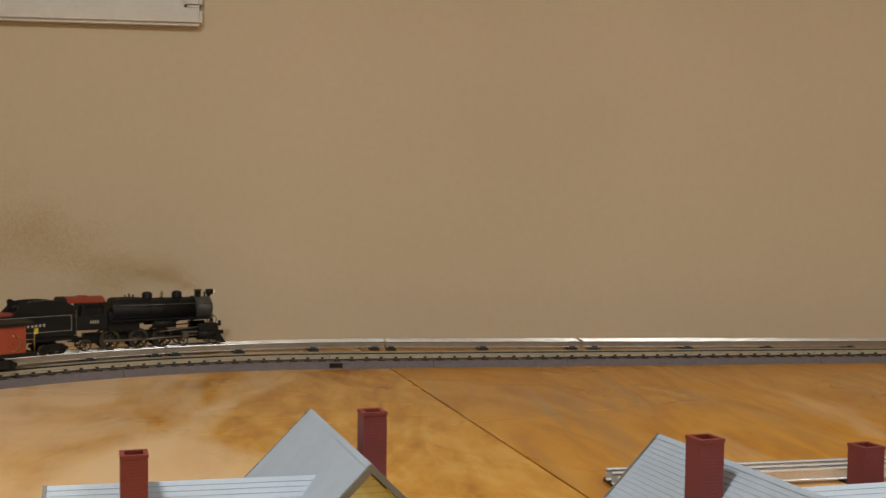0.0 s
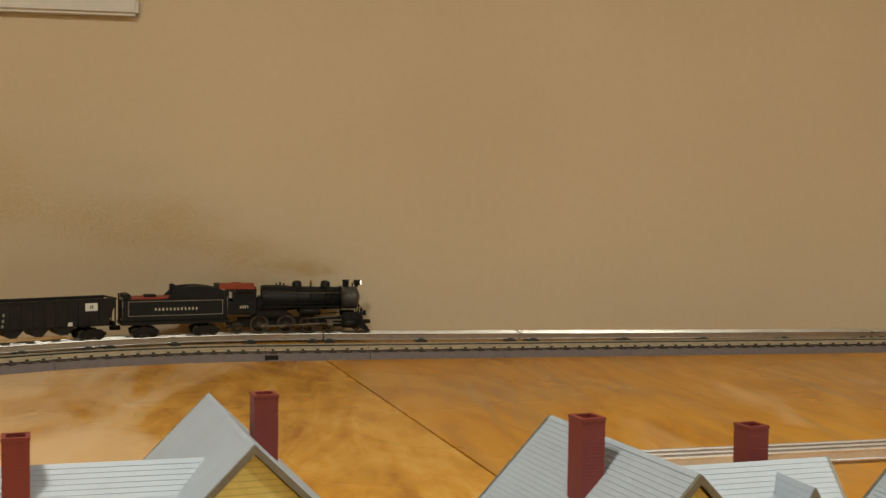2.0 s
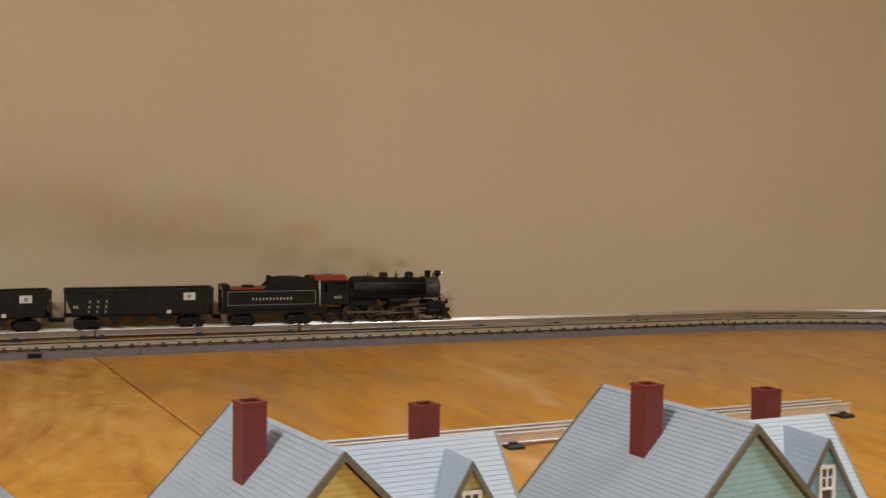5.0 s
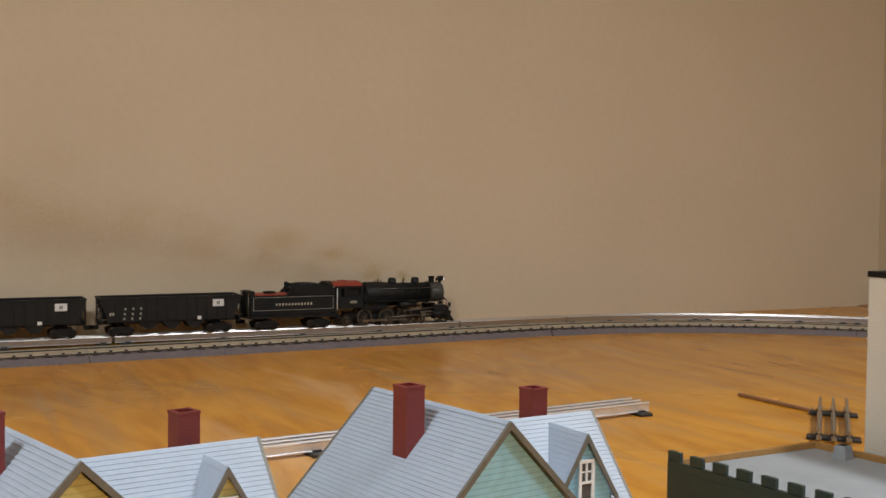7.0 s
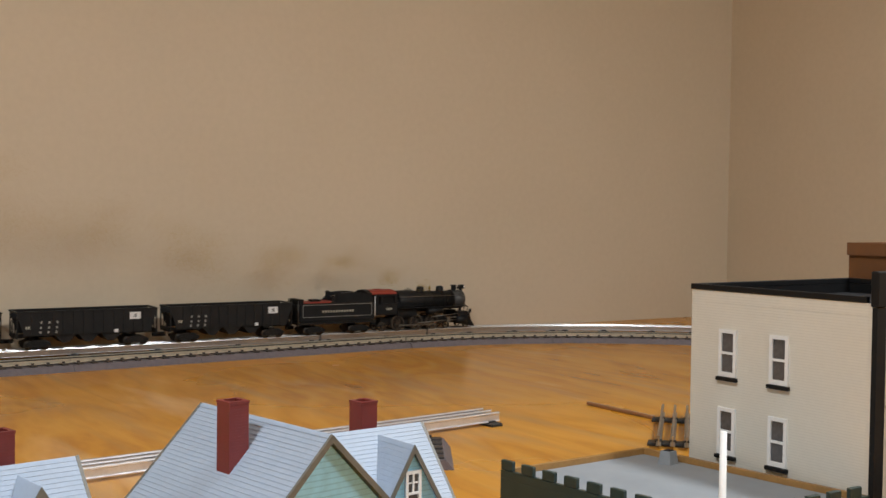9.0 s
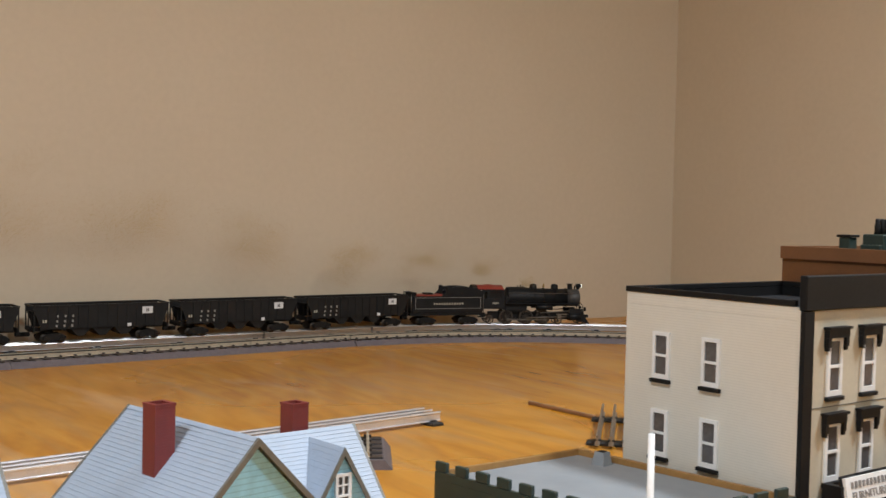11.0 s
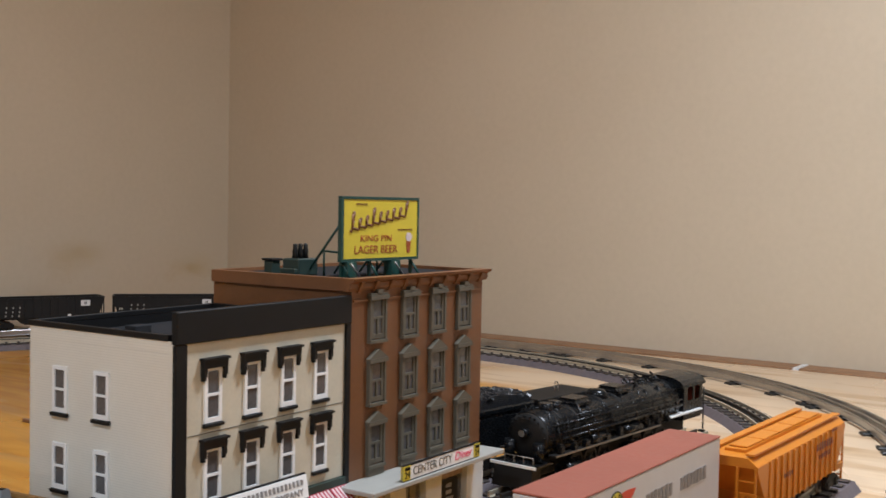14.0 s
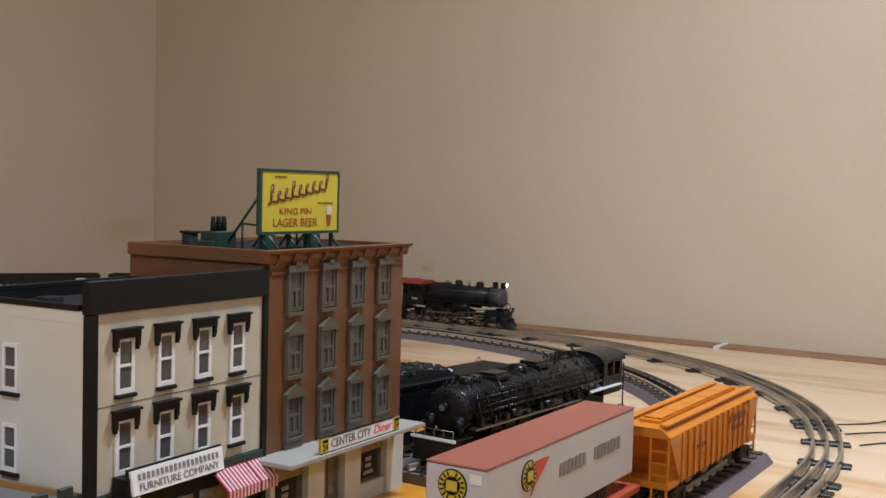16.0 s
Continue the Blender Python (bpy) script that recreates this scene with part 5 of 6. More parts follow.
# the brand script becomes a rising row of plain dark strokes
bm = bmesh.new()
heights = (0.0140, 0.0060, 0.0066, 0.0125, 0.0068, 0.0060, 0.0072, 0.0058, 0.0105)
stroke = []
for k, tall in enumerate(heights):
    x, z = -0.043 + k * 0.0100, 0.0555 + k * 0.0018
    stroke += [(x - 0.0040, z - 0.0042), (x - 0.0012, z - 0.0050), (x + 0.0016, z + tall * 0.4), (x + 0.0030, z + tall), (x + 0.0006, z + tall * 0.9), (x - 0.0004, z - 0.0015)]
for (xa, za), (xb, zb) in zip(stroke[:-1], stroke[1:]):
    rod(bm, (xa, -0.0005, za), (xb, -0.0005, zb), 0.0013, seg=6)
part("lettering", bm, SIGN_BROWN, fc, "dark brown script shapes")
bars(fc, SIGN_BROWN, pose(-0.030, -0.0007, 0.0770), 6, 0.0014, 0.0022, 0.0028)
bars(fc, SIGN_BROWN, pose(0.036, -0.0007, 0.0520), 9, 0.0014, 0.0016, 0.0026)
lettering("KING PIN", 0.0088, pose(-0.008, -0.0007, 0.0435, 90, 0, 0), SIGN_RED, fc, width=0.046)
lettering("LAGER BEER", 0.0112, pose(-0.008, -0.0007, 0.0325, 90, 0, 0), SIGN_RED, fc, width=0.064)
em = part("emblem", prism(bmesh.new(), [(0.0395, 0.0285), (0.0440, 0.0285), (0.0455, 0.0400), (0.0380, 0.0400)], -0.0009, -0.0004, "y"), SIGN_RED, fc, "plain reddish pin shape")
part("head", lathe(bmesh.new(), [(0.0046, -0.0010), (0.0046, -0.0005)], (0.0420, 0, 0.0445), "y", 18), AWN_WHITE, em, "pale round top")
for x in (-0.052, -0.012, 0.026, 0.052):
    bm = bmesh.new()
    bx(bm, x - 0.0016, x + 0.0016, 0.0036, 0.0062, 0.0064, 0.080)
    rod(bm, (x, 0.005, 0.060), (x, 0.052, 0.0066), 0.0013, seg=6)
    rod(bm, (x, 0.005, 0.030), (x, 0.028, 0.031), 0.0011, seg=6)
    rod(bm, (x, 0.028, 0.031), (x, 0.028, 0.0066), 0.0011, seg=6)
    rod(bm, (x, 0.006, 0.022), (x, -0.006, 0.0072), 0.0013, seg=6)
    part("strut", bm, SIGN_GREEN, bl)
for x in (-0.045, 0.020):
    part("foot", box(x - 0.0065, x + 0.0065, -0.003, 0.008, 0.0063, 0.0213), SIGN_GREEN, bl)
    bm = rod(bmesh.new(), (x - 0.006, -0.0065, 0.020), (x + 0.006, -0.0066, 0.0075), 0.0010, seg=6)
    part("brace", bm, STEEL, bl)
tf = empty("roof_transformer", pose(1.4960, 0.856, RF), "dark green rooftop transformer with three insulators", "transformer")
part("tank", box(-0.014, 0.014, -0.011, 0.011, 0, 0.0165, 0.001), DARK_GREEN, tf)
part("plinth", box(-0.019, -0.0142, -0.010, 0.010, 0, 0.007, 0.0006), DARK_GREEN, tf)
for k in (-1, 0, 1):
    part("insulator", lathe(bmesh.new(), [(0.0032, 0.0167), (0.0026, 0.021), (0.0031, 0.0235), (0.0022, 0.0265), (0.0024, 0.0295), (0.0014, 0.0310)], (k * 0.0075, 0, 0), seg=10), BLACK2, tf)
tv = empty("roof_vent", pose(1.4880, 0.886, RF), "small dark roof vent", "vent")
part("duct", box(-0.006, 0.006, -0.006, 0.006, 0, 0.013, 0.001), DARK_GREEN, tv)
part("cap", box(-0.0075, 0.0075, -0.0075, 0.0075, 0.0132, 0.0155, 0.0005), BLACK2, tv)

# ---- trailer on a flat car, orange hopper ----
fl = empty("flat_car", pose(1.385, 0.5115, LIFT), "dark flat railroad car carrying a trailer", "flat car")
part("deck", box(-0.012, 0.292, -0.030, 0.030, 0.040, 0.047, 0.001), CABOOSE_RED, fl)
for x in (0.035, 0.245):
    truck(fl, x, BLACK2)
tr_ = empty("semi_trailer", pose(1.380, 0.5130, 0.0472 + LIFT), "grey semi-trailer with a red roof on the flat car", "trailer")
TL = 0.290
part("box", box(0, TL, -0.0255, 0.0255, 0.0125, 0.0725, 0.0008), TRAILER_SIDE, tr_)
part("roof", box(-0.0004, TL + 0.0004, -0.0258, 0.0258, 0.0727, 0.0748, 0.0006), TRAILER_ROOF, tr_, "brick-red roof")
for x in (0.200, 0.222):
    for s in (-1, 1):
        part("wheel", rod(bmesh.new(), (x, s * 0.024, 0.0102), (x, s * 0.015, 0.0102), 0.0102, seg=16), BLACK2, tr_)
part("chassis", box(0.02, 0.25, -0.012, 0.012, 0.0085, 0.0124), BLACK2, tr_)
part("landing_leg", box(0.046, 0.051, -0.018, 0.018, 0.0002, 0.0123), BLACK2, tr_)
bars(tr_, LETTER_GREY, pose(0.152, -0.0258, 0.0480), 7, 0.0054, 0.0128, 0.0078, "lettering", "grey block lettering")
bars(tr_, LETTER_GREY, pose(0.226, -0.0258, 0.0480), 8, 0.0054, 0.0128, 0.0076, "lettering", "grey block lettering")


def roundel(m):
    lg = part("emblem", lathe(bmesh.new(), [(0.0124, -0.0005), (0.0124, 0.0002)], axis="y", seg=28), BLACK_TRIM, tr_, "round yellow and black emblem")
    lg.matrix_basis = m
    bm = bmesh.new()
    lathe(bm, [(0.0114, -0.0009), (0.0114, -0.0006)], axis="y", seg=28)
    part("ring", bm, YELLOW, lg)
    part("centre", lathe(bmesh.new(), [(0.0070, -0.0013), (0.0070, -0.0010)], axis="y", seg=24), BLACK_TRIM, lg)
    part("heart", box(-0.0047, 0.0047, -0.0017, -0.0014, -0.0039, 0.0039), YELLOW, lg)
    bm = bmesh.new()
    for k in range(16):
        if k not in (4, 12):
            a = k * math.tau / 16
            bx(bm, -0.0007, 0.0007, -0.0013, -0.0010, -0.0016, 0.0016, pose(0.0092 * math.cos(a), 0, 0.0092 * math.sin(a), 0, -math.degrees(a) + 90, 0))
    part("bars", bm, BLACK_TRIM, lg)


roundel(pose(-0.0004, 0.002, 0.0585, 0, 0, -90))
roundel(pose(0.0690, -0.0258, 0.0555))
bm = prism(bmesh.new(), [(0.0735, 0.0385), (0.0830, 0.0480), (0.0960, 0.0570), (0.1050, 0.0640), (0.0900, 0.0650), (0.0720, 0.0640), (0.0775, 0.0570), (0.0800, 0.0500)], -0.0262, -0.0258, "y")
part("pennant", bm, material("pennant_red", (0.60, 0.05, 0.02), 0.4), tr_, "red pennant shape")
nt_ = part("plate", box(-0.0008, -0.0004, -0.0225, -0.0125, 0.062, 0.0695), WHITE, tr_, "small white notice")

oh = empty("orange_hopper_car", pose(1.695, 0.4900, LIFT, 0, 0, -1.0), "orange covered hopper car with dark ribs and faded lettering", "hopper car")
OL, OW, OT, OS = 0.285, 0.0300, 0.0985, 0.042
pts = [(-OW, OS), (OW, OS), (OW, OT - 0.007), (OW - 0.009, OT), (-OW + 0.009, OT), (-OW, OT - 0.007)]
part("body", prism(bmesh.new(), pts, 0.030, OL - 0.030, "x"), ORANGE, oh)
for s in (-1, 1):
    for x0, sg_ in ((0.0, 1), (OL, -1)):
        bm = prism(bmesh.new(), [(x0, OT - 0.012), (x0 + sg_ * 0.0298, OS + 0.002), (x0 + sg_ * 0.0298, OT - 0.0075), (x0, OT - 0.0075)], s * OW - 0.001, s * OW + 0.001, "y")
        part("end_gusset", bm, ORANGE, oh)
for x0, sg_ in ((0.0, 1), (OL, -1)):
    part("end_roof", prism(bmesh.new(), [(-OW, OT - 0.009), (OW, OT - 0.009), (OW, OT - 0.007), (OW - 0.009, OT), (-OW + 0.009, OT), (-OW, OT - 0.007)], min(x0, x0 + sg_ * 0.0298), max(x0, x0 + sg_ * 0.0298), "x"), ORANGE, oh)
    part("slope_sheet", prism(bmesh.new(), [(x0 + sg_ * 0.006, OT - 0.0092), (x0 + sg_ * 0.0295, 0.058), (x0 + sg_ * 0.0295, OT - 0.0092)], -OW + 0.002, OW - 0.002, "y"), ORANGE, oh)
    bm = bmesh.new()
    bx(bm, min(x0, x0 + sg_ * 0.030), max(x0, x0 + sg_ * 0.030), -OW, OW, 0.040, 0.0465)
    for y in (-OW + 0.0012, OW - 0.0012, -0.011, 0.011):
        bx(bm, x0 + sg_ * 0.0002 - 0.0010, x0 + sg_ * 0.0002 + 0.0010, y - 0.0010, y + 0.0010, 0.0466, OT - 0.0092)
    for k in range(5):
        z = 0.030 + k * 0.0115
        bx(bm, x0 - 0.0008, x0 + 0.0008, -OW + 0.001, -0.0125, z, z + 0.0013)
    bx(bm, x0 - 0.001, x0 + 0.001, -OW + 0.001, -OW + 0.003, 0.026, 0.042)
    bx(bm, x0 - 0.001, x0 + 0.001, -0.014, -0.012, 0.026, 0.042)
    part("end_platform", bm, ORANGE, oh)
first = None
for s in (-1, 1):
    for k in range(13):
        p = pose(0.034 + k * (OL - 0.068) / 12, s * (OW + 0.0011), 0)
        if first is None:
            first = part("rib", box(-0.0016, 0.0016, -0.0012, 0.0010, OS, OT - 0.0072, 0.0005), ORANGE, oh)
            first.matrix_basis = p
        else:
            twin(first, p)
part("roof_walk", box(0.004, OL - 0.004, OW - 0.0125, OW - 0.0045, OT + 0.0016, OT + 0.0034), ORANGE, oh)
part("roof_walk", box(0.004, OL - 0.004, -OW + 0.0045, -OW + 0.0125, OT + 0.0016, OT + 0.0034), ORANGE, oh)
bm = bx(bmesh.new(), 0.022, OL - 0.022, -0.0105, 0.0105, OT - 0.0005, OT + 0.0030)
part("hatch_trough", bm, ORANGE, oh)
for k in range(5):
    x = 0.030 + k * 0.0465
    part("hatch", box(x, x + 0.0435, -0.0092, 0.0092, OT + 0.0031, OT + 0.0050, 0.0006), ORANGE, oh)
for k in range(3):
    x = 0.092 + k * 0.0505
    part("hopper_bay", prism(bmesh.new(), [(x - 0.024, OS - 0.0002), (x - 0.008, 0.028), (x + 0.008, 0.028), (x + 0.024, OS - 0.0002)], -OW + 0.012, OW - 0.012, "y"), SIGN_BROWN, oh)
for x in (0.034, OL - 0.034):
    truck(oh, x, BLACK2)
part("coupler", box(-0.014, -0.002, -0.004, 0.004, 0.031, 0.039, 0.001), BLACK2, oh)
part("coupler", box(OL + 0.002, OL + 0.014, -0.004, 0.004, 0.031, 0.039, 0.001), BLACK2, oh)
bars(oh, PURPLE, pose(0.150 + 0.055, -OW - 0.0024, 0.080), 7, 0.0042, 0.0085, 0.0088, "lettering", "faded purple lettering")
bars(oh, PURPLE, pose(0.150 + 0.055, -OW - 0.0024, 0.069), 5, 0.0042, 0.0055, 0.0088, "lettering")
bars(oh, PURPLE, pose(0.238, -OW - 0.0024, 0.0905), 4, 0.003, 0.003, 0.0055, "lettering")
bars(oh, PURPLE, pose(0.085, -OW - 0.0024, 0.070), 4, 0.0035, 0.005, 0.0075, "lettering")

# ---- the large black engine and the coal tender behind it ----
be = empty("large_steam_locomotive", ENG @ pose(0.0475, 0, 0.0018 + LIFT) @ Matrix.Diagonal((0.835, 0.98, 0.915, 1)), "large glossy black articulated steam locomotive standing still", "locomotive")
zc = 0.079
bm = lathe(bmesh.new(), [(0.026, 0.006), (0.0285, 0.010), (0.0285, 0.150), (0.031, 0.170), (0.0325, 0.250), (0.0335, 0.255), (0.0335, 0.372), (0.030, 0.380)], (0, 0, zc), "x", 28)
part("boiler", bm, BLACK, be)
for x in (0.045, 0.085, 0.125, 0.165, 0.205, 0.245, 0.285, 0.325, 0.360):
    r_ = 0.0295 if x < 0.15 else (0.0326 if x < 0.25 else 0.0341)
    bm = lathe(bmesh.new(), [(r_ * 0.9, x - 0.0014), (r_, x - 0.001), (r_, x + 0.001), (r_ * 0.9, x + 0.0014)], (0, 0, zc), "x", 28)
    part("boiler_band", bm, BLACK2, be)
part("smokebox_front", lathe(bmesh.new(), [(0.010, -0.002), (0.019, 0.0005), (0.0275, 0.0025), (0.0275, 0.0058)], (0, 0, zc), "x", 28), BLACK2, be)
part("number_board", box(-0.0042, -0.0022, -0.006, 0.006, 0.096, 0.101), BLACK2, be)
hl = part("headlight", rod(bmesh.new(), (-0.012, 0, 0.084), (0.0, 0, 0.084), 0.0058, seg=14), BLACK, be)
part("lens", rod(bmesh.new(), (-0.0126, 0, 0.084), (-0.0122, 0, 0.084), 0.0042, seg=14), STEEL, hl, "silver unlit lens")
bm = bmesh.new()
for k in range(22):
    a = k * math.tau / 22
    c = (-0.0006 + 0.0, 0.0245 * math.cos(a), zc + 0.0245 * math.sin(a))
    rod(bm, (-0.0012, c[1], c[2]), (0.003, c[1], c[2]), 0.0011, seg=6)
part("bolt_ring", bm, BLACK, be)
for x, r_ in ((0.045, 0.0085), (0.068, 0.0075)):
    part("smokestack", lathe(bmesh.new(), [(r_ + 0.002, zc + 0.024), (r_, zc + 0.030), (r_, zc + 0.036), (r_ * 0.75, zc + 0.036)], (x, 0, 0), seg=16), BLACK, be)
part("sand_dome", box(0.095, 0.140, -0.016, 0.016, zc + 0.022, zc + 0.0355, 0.005, 3), BLACK, be)
part("steam_dome", lathe(bmesh.new(), [(0.015, zc + 0.026), (0.014, zc + 0.034), (0.010, zc + 0.0385), (0.003, zc + 0.0395)], (0.180, 0, 0), seg=18), BLACK, be)
part("sand_dome", box(0.205, 0.250, -0.017, 0.017, zc + 0.026, zc + 0.0395, 0.005, 3), BLACK, be)
bm = bmesh.new()
rnd = random.Random(12)
for k in range(16):
    x = 0.265 + k * 0.0062
    rod(bm, (x, rnd.uniform(-0.012, 0.012), zc + 0.030), (x, rnd.uniform(-0.014, 0.014), zc + rnd.uniform(0.037, 0.0435)), 0.0016, seg=7)
part("safety_valve", bm, BLACK, be)
for s in (-1, 1):
    bm = bmesh.new()
    for (x0, y0, z0), (x1, y1, z1) in (((0.012, 0.0295, 0.094), (0.365, 0.034, 0.094)), ((0.03, 0.030, 0.070), (0.30, 0.0345, 0.070)), ((0.08, 0.028, 0.101), (0.14, 0.026, 0.104)), ((0.02, 0.026, 0.066), (0.02, 0.018, 0.108)), ((0.155, 0.033, 0.064), (0.155, 0.022, 0.107)), ((0.262, 0.036, 0.062), (0.262, 0.02, 0.110))):
        rod(bm, (x0, s * y0, z0), (x1, s * y1, z1), 0.0010, seg=6)
    part("pipe", bm, BLACK, be)
    part("running_board", box(0.004, 0.300, s * 0.033 - 0.005, s * 0.033 + 0.005, 0.0580, 0.0598), BLACK2, be)
    part("edge_stripe", box(0.004, 0.300, s * 0.0385 - 0.0004, s * 0.0385 + 0.0004, 0.0578, 0.0602), GREYMETAL, be)
    part("cab_board", box(0.330, 0.440, s * 0.0345 - 0.005, s * 0.0345 + 0.005, 0.0640, 0.0660), WHITE, be, "pale edged cab walkway")
    for x in (0.035, 0.205):
        bm = rod(bmesh.new(), (x, s * 0.030, 0.036), (x + 0.034, s * 0.030, 0.036), 0.0105, seg=16)
        part("cylinder", bm, BLACK, be)
    first = None
    for x in (0.090, 0.128, 0.166, 0.262, 0.300, 0.338):
        p = pose(x, s * 0.018, RAIL_TOP + 0.0175)
        if first is None:
            first = part("driver", wheel_mesh(0.0175, 0.0045, 10), BLACK2, be)
            first.matrix_basis = p
        else:
            twin(first, p)
    bm = bx(bmesh.new(), 0.085, 0.172, s * 0.0232 - 0.0008, s * 0.0232 + 0.0008, 0.030, 0.034)
    part("side_rod", bm, GREYMETAL, be)
    part("side_rod", box(0.257, 0.343, s * 0.0232 - 0.0008, s * 0.0232 + 0.0008, 0.030, 0.034), GREYMETAL, be)
    bm = rod(bmesh.new(), (0.10, s * 0.032, 0.0660), (0.135, s * 0.032, 0.0660), 0.006, seg=12)
    part("air_tank", bm, BLACK, be)
    part("air_tank", rod(bmesh.new(), (0.19, s * 0.034, 0.0655), (0.24, s * 0.034, 0.0655), 0.0055, seg=12), BLACK, be)
# plumbing, pumps and casings over the boiler and along its sides
rnd = random.Random(41)
for s in (-1, 1):
    for k in range(15):
        x = 0.022 + k * 0.0235
        z0, z1 = rnd.uniform(0.062, 0.074), rnd.uniform(0.098, 0.112)
        y0 = s * (0.036 + rnd.uniform(0, 0.002))
        bm = rod(bmesh.new(), (x, y0, z0), (x + rnd.uniform(-0.004, 0.004), s * (0.034 - (z1 - 0.09) * 0.75), z1), rnd.choice((0.0008, 0.0011, 0.0016)), seg=6)
        part("pipe", bm, BLACK, be)
    for k in range(11):
        x = 0.016 + k * 0.031 + rnd.uniform(-0.005, 0.005)
        w, h_ = rnd.uniform(0.006, 0.015), rnd.uniform(0.006, 0.013)
        part("casing", box(x, x + w, s * 0.0345 - 0.0035, s * 0.0345 + 0.0035, 0.0600, 0.0600 + h_, 0.0012, 2), BLACK, be)
    for z, r_ in ((0.0845, 0.0012), (0.1005, 0.0009), (0.0765, 0.0017)):
        yy = 0.0355 if z < 0.09 else 0.0315
        part("pipe", rod(bmesh.new(), (0.030, s * (yy - 0.003), z), (0.372, s * (yy + 0.001), z + 0.002), r_, seg=8), BLACK, be)
for k in range(17):
    x = 0.018 + k * 0.0205
    y = rnd.uniform(-0.018, 0.018)
    zt = zc + 0.031 - abs(y) * 0.35
    bm = lathe(bmesh.new(), [(0.0030, zt - 0.006), (0.0026, zt + 0.001), (0.0015, zt + rnd.uniform(0.003, 0.007)), (0.0006, zt + 0.0075)], (x, y, 0), seg=9)
    part("fitting", bm, BLACK, be)
part("air_pump", rod(bmesh.new(), (-0.005, -0.020, 0.052), (-0.005, -0.020, 0.074), 0.0065, seg=12), BLACK, be)
part("air_pump", rod(bmesh.new(), (-0.005, 0.020, 0.052), (-0.005, 0.020, 0.074), 0.0065, seg=12), BLACK, be)
part("engine_frame", box(0.0, 0.440, -0.011, 0.011, 0.030, 0.050), BLACK2, be)
part("front_deck", box(-0.030, 0.012, -0.030, 0.030, 0.0480, 0.0500), BLACK, be)
part("deck_edge", box(-0.0322, -0.0302, -0.031, 0.031, 0.0470, 0.0505), WHITE, be, "white edged front deck")
part("pilot", prism(bmesh.new(), [(-0.036, 0.0215), (-0.010, 0.0215), (-0.010, 0.0468), (-0.029, 0.0468)], -0.026, 0.026, "y"), BLACK2, be)
bm = bmesh.new()
for y in (-0.026, -0.013, 0, 0.013, 0.026):
    rod(bm, (-0.0285, y, 0.0502), (-0.0285, y, 0.0600), 0.0007, seg=6)
rod(bm, (-0.0285, -0.026, 0.0600), (-0.0285, 0.026, 0.0600), 0.0007, seg=6)
part("deck_rail", bm, GREYMETAL, be)
bm = bmesh.new()
for s in (-1, 1):
    y = s * 0.0335
    bx(bm, 0.385, 0.450, y - 0.0009, y + 0.0009, 0.055, 0.0805)
    for x0, x1 in ((0.385, 0.397), (0.416, 0.422), (0.441, 0.450)):
        bx(bm, x0, x1, y - 0.0009, y + 0.0009, 0.0806, 0.104)
bx(bm, 0.3835, 0.3849, -0.0344, 0.0344, 0.055, 0.104)
bx(bm, 0.385, 0.450, -0.0325, 0.0325, 0.0525, 0.0548)
part("cab", bm, BLACK, be)
part("cab_panel", box(0.4500, 0.4515, -0.0320, 0.0320, 0.058, 0.098), CABOOSE_RED, be, "reddish cab interior")
roof = [(-0.0360, 0.1010), (0.0360, 0.1010), (0.0350, 0.1055), (0.0300, 0.1105), (0.0200, 0.1145), (0.0080, 0.1164), (-0.0080, 0.1164), (-0.0200, 0.1145), (-0.0300, 0.1105), (-0.0350, 0.1055)]
part("cab_roof", prism(bmesh.new(), roof, 0.378, 0.458, "x"), BLACK, be)
for y in (-0.034, 0.034):
    part("grab_iron", rod(bmesh.new(), (0.456, y, 0.030), (0.456, y, 0.095), 0.0010, seg=6), BLACK2, be)
    part("cab_step", box(0.449, 0.4548, y - 0.004, y + 0.004, 0.028, 0.031), BLACK2, be)

TB = pose(1.712, 0.8410, LIFT, 0, 0, -7.7)
for k in range(2):
    copy_thing(b0, TB @ pose(0.24 * k - 0.012, 0, -LIFT))
bt = empty("large_coal_tender", TB, "large black coal tender heaped with coal, standing still", "tender")
part("tank", box(0.0, 0.285, -0.031, 0.031, 0.044, 0.0855, 0.003, 2), BLACK, bt)
part("bunker", box(0.010, 0.150, -0.030, 0.030, 0.0857, 0.0935, 0.002), BLACK, bt)
part("coal", coal_heap(0.014, 0.146, 0.028, 0.0936, 0.016, 420, 8), COAL, bt, "glossy heap of coal")
part("rear_deck", box(0.160, 0.280, -0.027, 0.027, 0.0857, 0.0925, 0.001), BLACK2, bt)
bm = bmesh.new()
for k in range(8):
    a, b = math.pi * k / 8, math.pi * (k + 1) / 8
    rod(bm, (0.232 + 0.004 * math.cos(a), 0, 0.0985 + 0.006 * math.sin(a)), (0.232 + 0.004 * math.cos(b), 0, 0.0985 + 0.006 * math.sin(b)), 0.0007, seg=6)
rod(bm, (0.236, 0, 0.0926), (0.236, 0, 0.0985), 0.0007, seg=6)
rod(bm, (0.228, 0, 0.0926), (0.228, 0, 0.0985), 0.0007, seg=6)
part("lifting_ring", bm, GREYMETAL, bt)
for x in (0.055, 0.225):
    truck(bt, x, BLACK2)

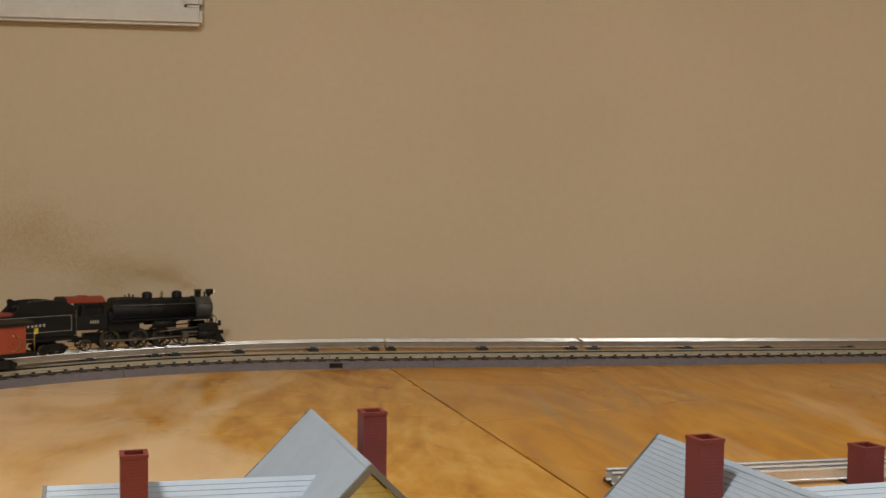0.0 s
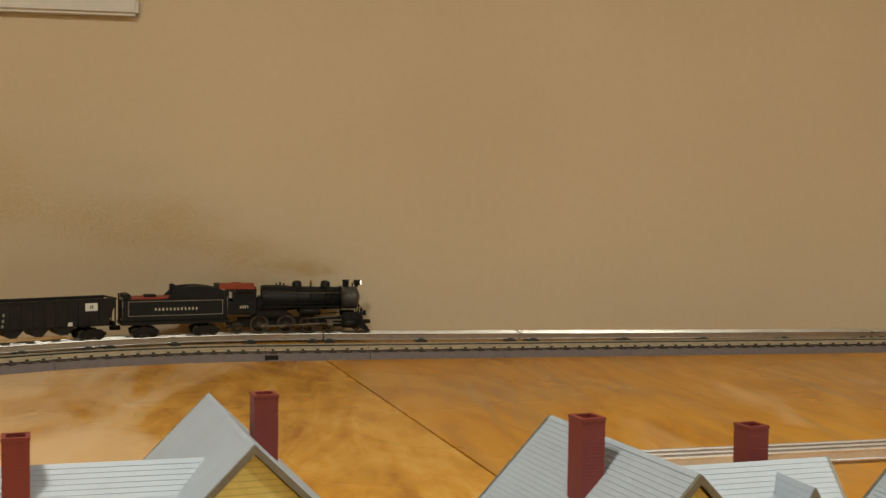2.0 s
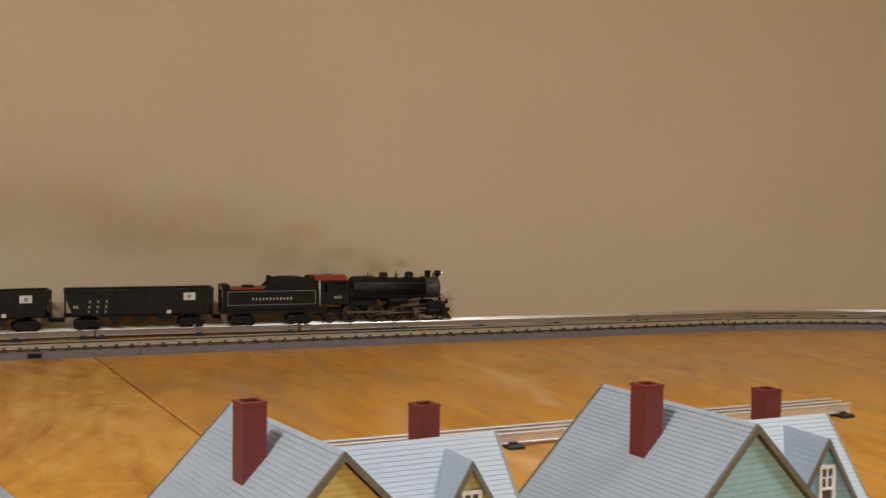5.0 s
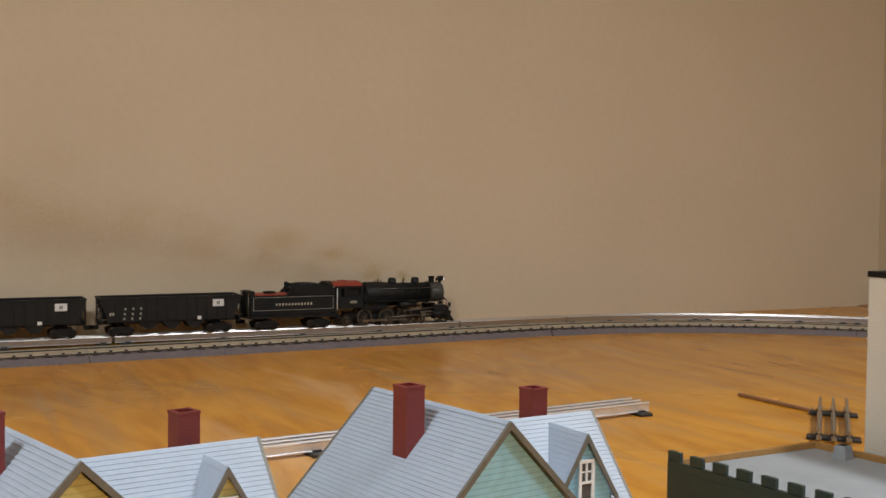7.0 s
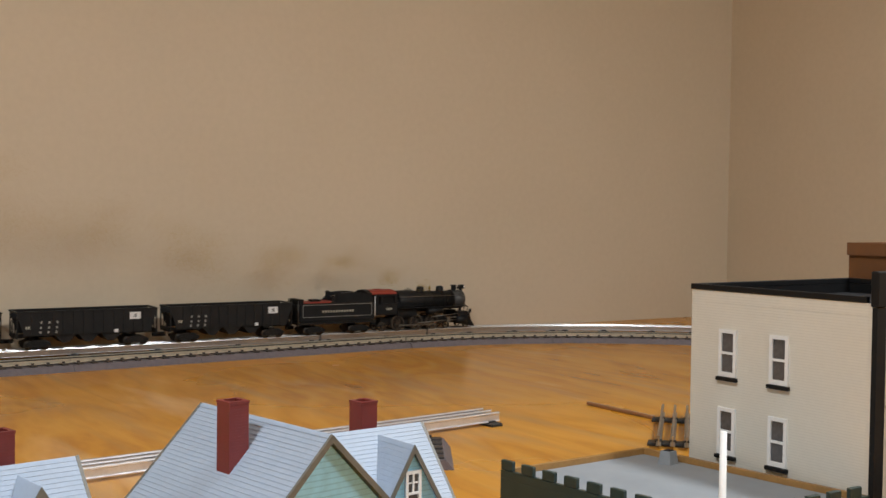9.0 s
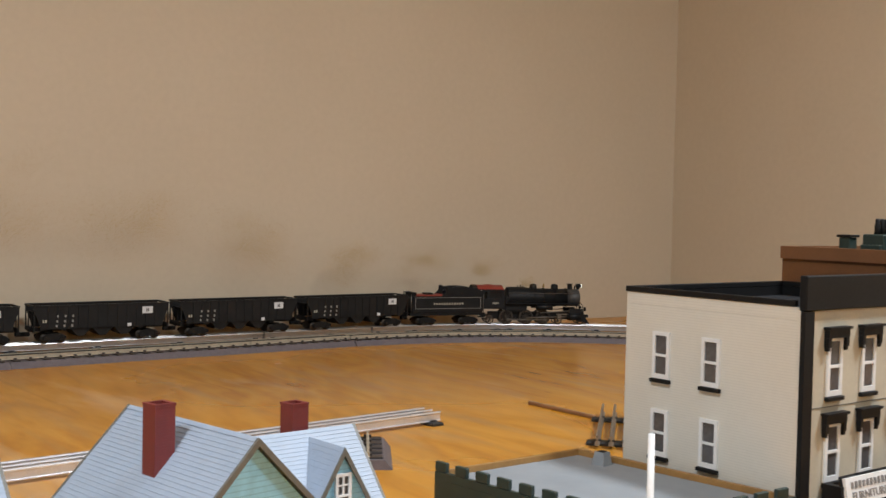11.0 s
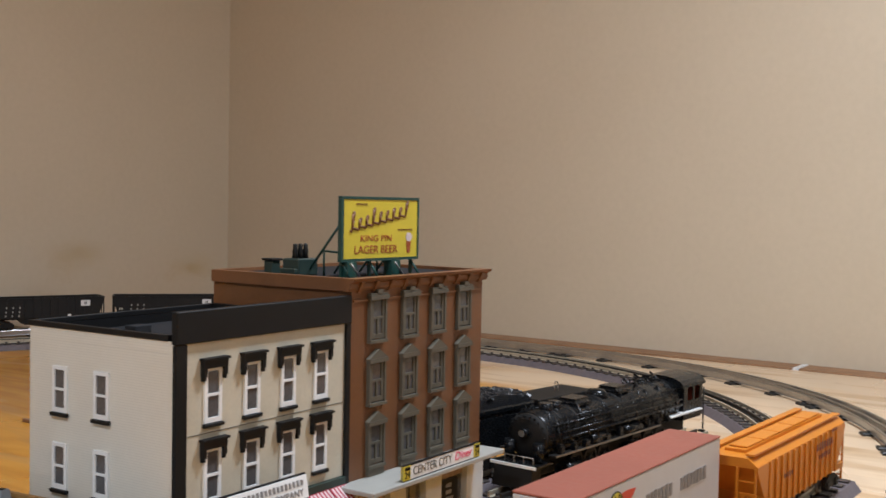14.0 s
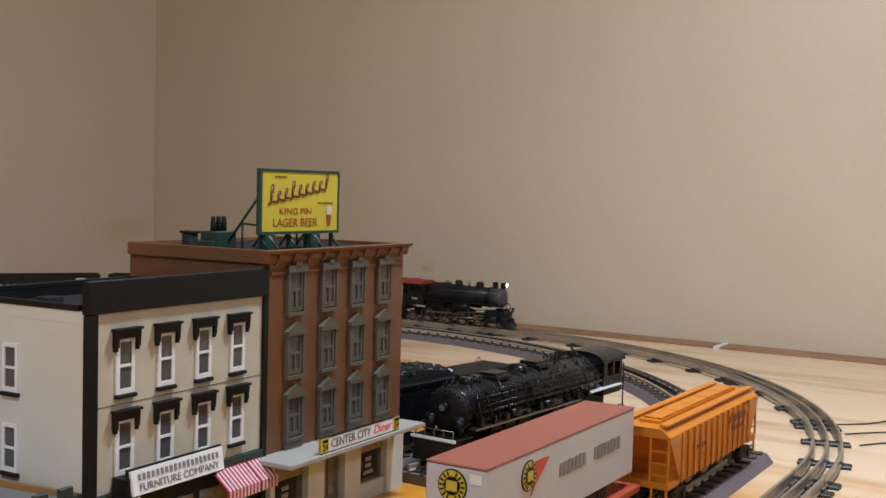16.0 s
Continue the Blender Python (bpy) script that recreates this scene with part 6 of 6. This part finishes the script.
# ---- red caboose on the inner track ----
cab_m = LEFT_C @ pose(0, 0, 0, 0, 0, 36.2) @ pose(0, R_IN, LIFT)
cb = empty("caboose", cab_m, "red caboose with a yellow stripe on the inner track", "caboose")
part("body", box(-0.215, 0.062, -0.030, 0.030, 0.046, 0.088, 0.001), CABOOSE_RED, cb)
part("roof", prism(bmesh.new(), [(-0.034, 0.0882), (0.034, 0.0882), (0.030, 0.0925), (0, 0.096), (-0.030, 0.0925)], -0.235, 0.076, "x"), BLACK2, cb)
part("platform", box(-0.240, 0.080, -0.029, 0.029, 0.040, 0.0458), BLACK2, cb)
bm = bmesh.new()
for s in (-1, 1):
    rod(bm, (0.076, s * 0.027, 0.046), (0.076, s * 0.027, 0.088), 0.0011, seg=6)
    rod(bm, (0.076, s * 0.027, 0.066), (0.063, s * 0.027, 0.066), 0.0009, seg=6)
part("end_rail", bm, BRASS, cb)
part("marker", box(0.0765, 0.0815, -0.029, -0.023, 0.074, 0.082), YELLOW, cb, "yellow marker lamp")
bm = bmesh.new()
for k in range(7):
    a, b = math.radians(-80 + k * 22), math.radians(-80 + (k + 1) * 22)
    rod(bm, (0.036 + 0.017 * math.cos(a), -0.0305, 0.062 + 0.013 * math.sin(a)), (0.036 + 0.017 * math.cos(b), -0.0305, 0.062 + 0.013 * math.sin(b)), 0.0011, seg=6)
part("stripe", bm, BRASS, cb)
bars(cb, LETTER, pose(0.012, -0.0305, 0.071), 3, 0.003, 0.007, 0.006)
for x in (-0.170, 0.025):
    truck(cb, x, BLACK2)


# ---- movement ----
def motions():
    step = 0.25
    times = [step * k for k in range(int(16 / step) + 1)]
    walk(engine, [(t, vehicle_pose(t, 0.0, -0.262)) for t in times])
    walk(coal_tender, [(t, vehicle_pose(t, -0.259, -0.449)) for t in times])
    for k, car in enumerate(hoppers):
        a = -0.468 - 0.2995 * k
        walk(car, [(t, vehicle_pose(t, a, a - 0.272)) for t in times])
    fine = [0.1 * k for k in range(161)]
    for w, x, y in drivers:
        walk(w, [(t, pose(x, y, RAIL_TOP + 0.0178) @ Matrix.Rotation((train_s(t) + 1) / 0.0178, 4, "Y") @ pose(0, 0, 0, 0, 0, 0 if y < 0 else 180)) for t in fine])
    for ob, y in side_rods:
        rows = []
        for t in fine:
            a = (train_s(t) + 1) / 0.0178
            rows.append((t, pose(0.0075 * math.sin(a), y, RAIL_TOP + 0.0178 + 0.0075 * math.cos(a))))
        walk(ob, rows)
    for k, (ob, back, up) in enumerate(PUFFS):
        rows = []
        for t in [0.5 * j for j in range(33)]:
            s = train_s(t) - 0.026 - back * (1 + 0.04 * t + 0.016 * t * t) - 0.004 * t
            x, y, h = on_loop(s, 0.004)
            rows.append((t, pose(x, y, up + 0.0006 * k * t + 0.012 * math.sin(0.5 * t + k * 1.7), 0, 3 * math.sin(0.4 * t + k), h)))
        walk(ob, rows)


motions()
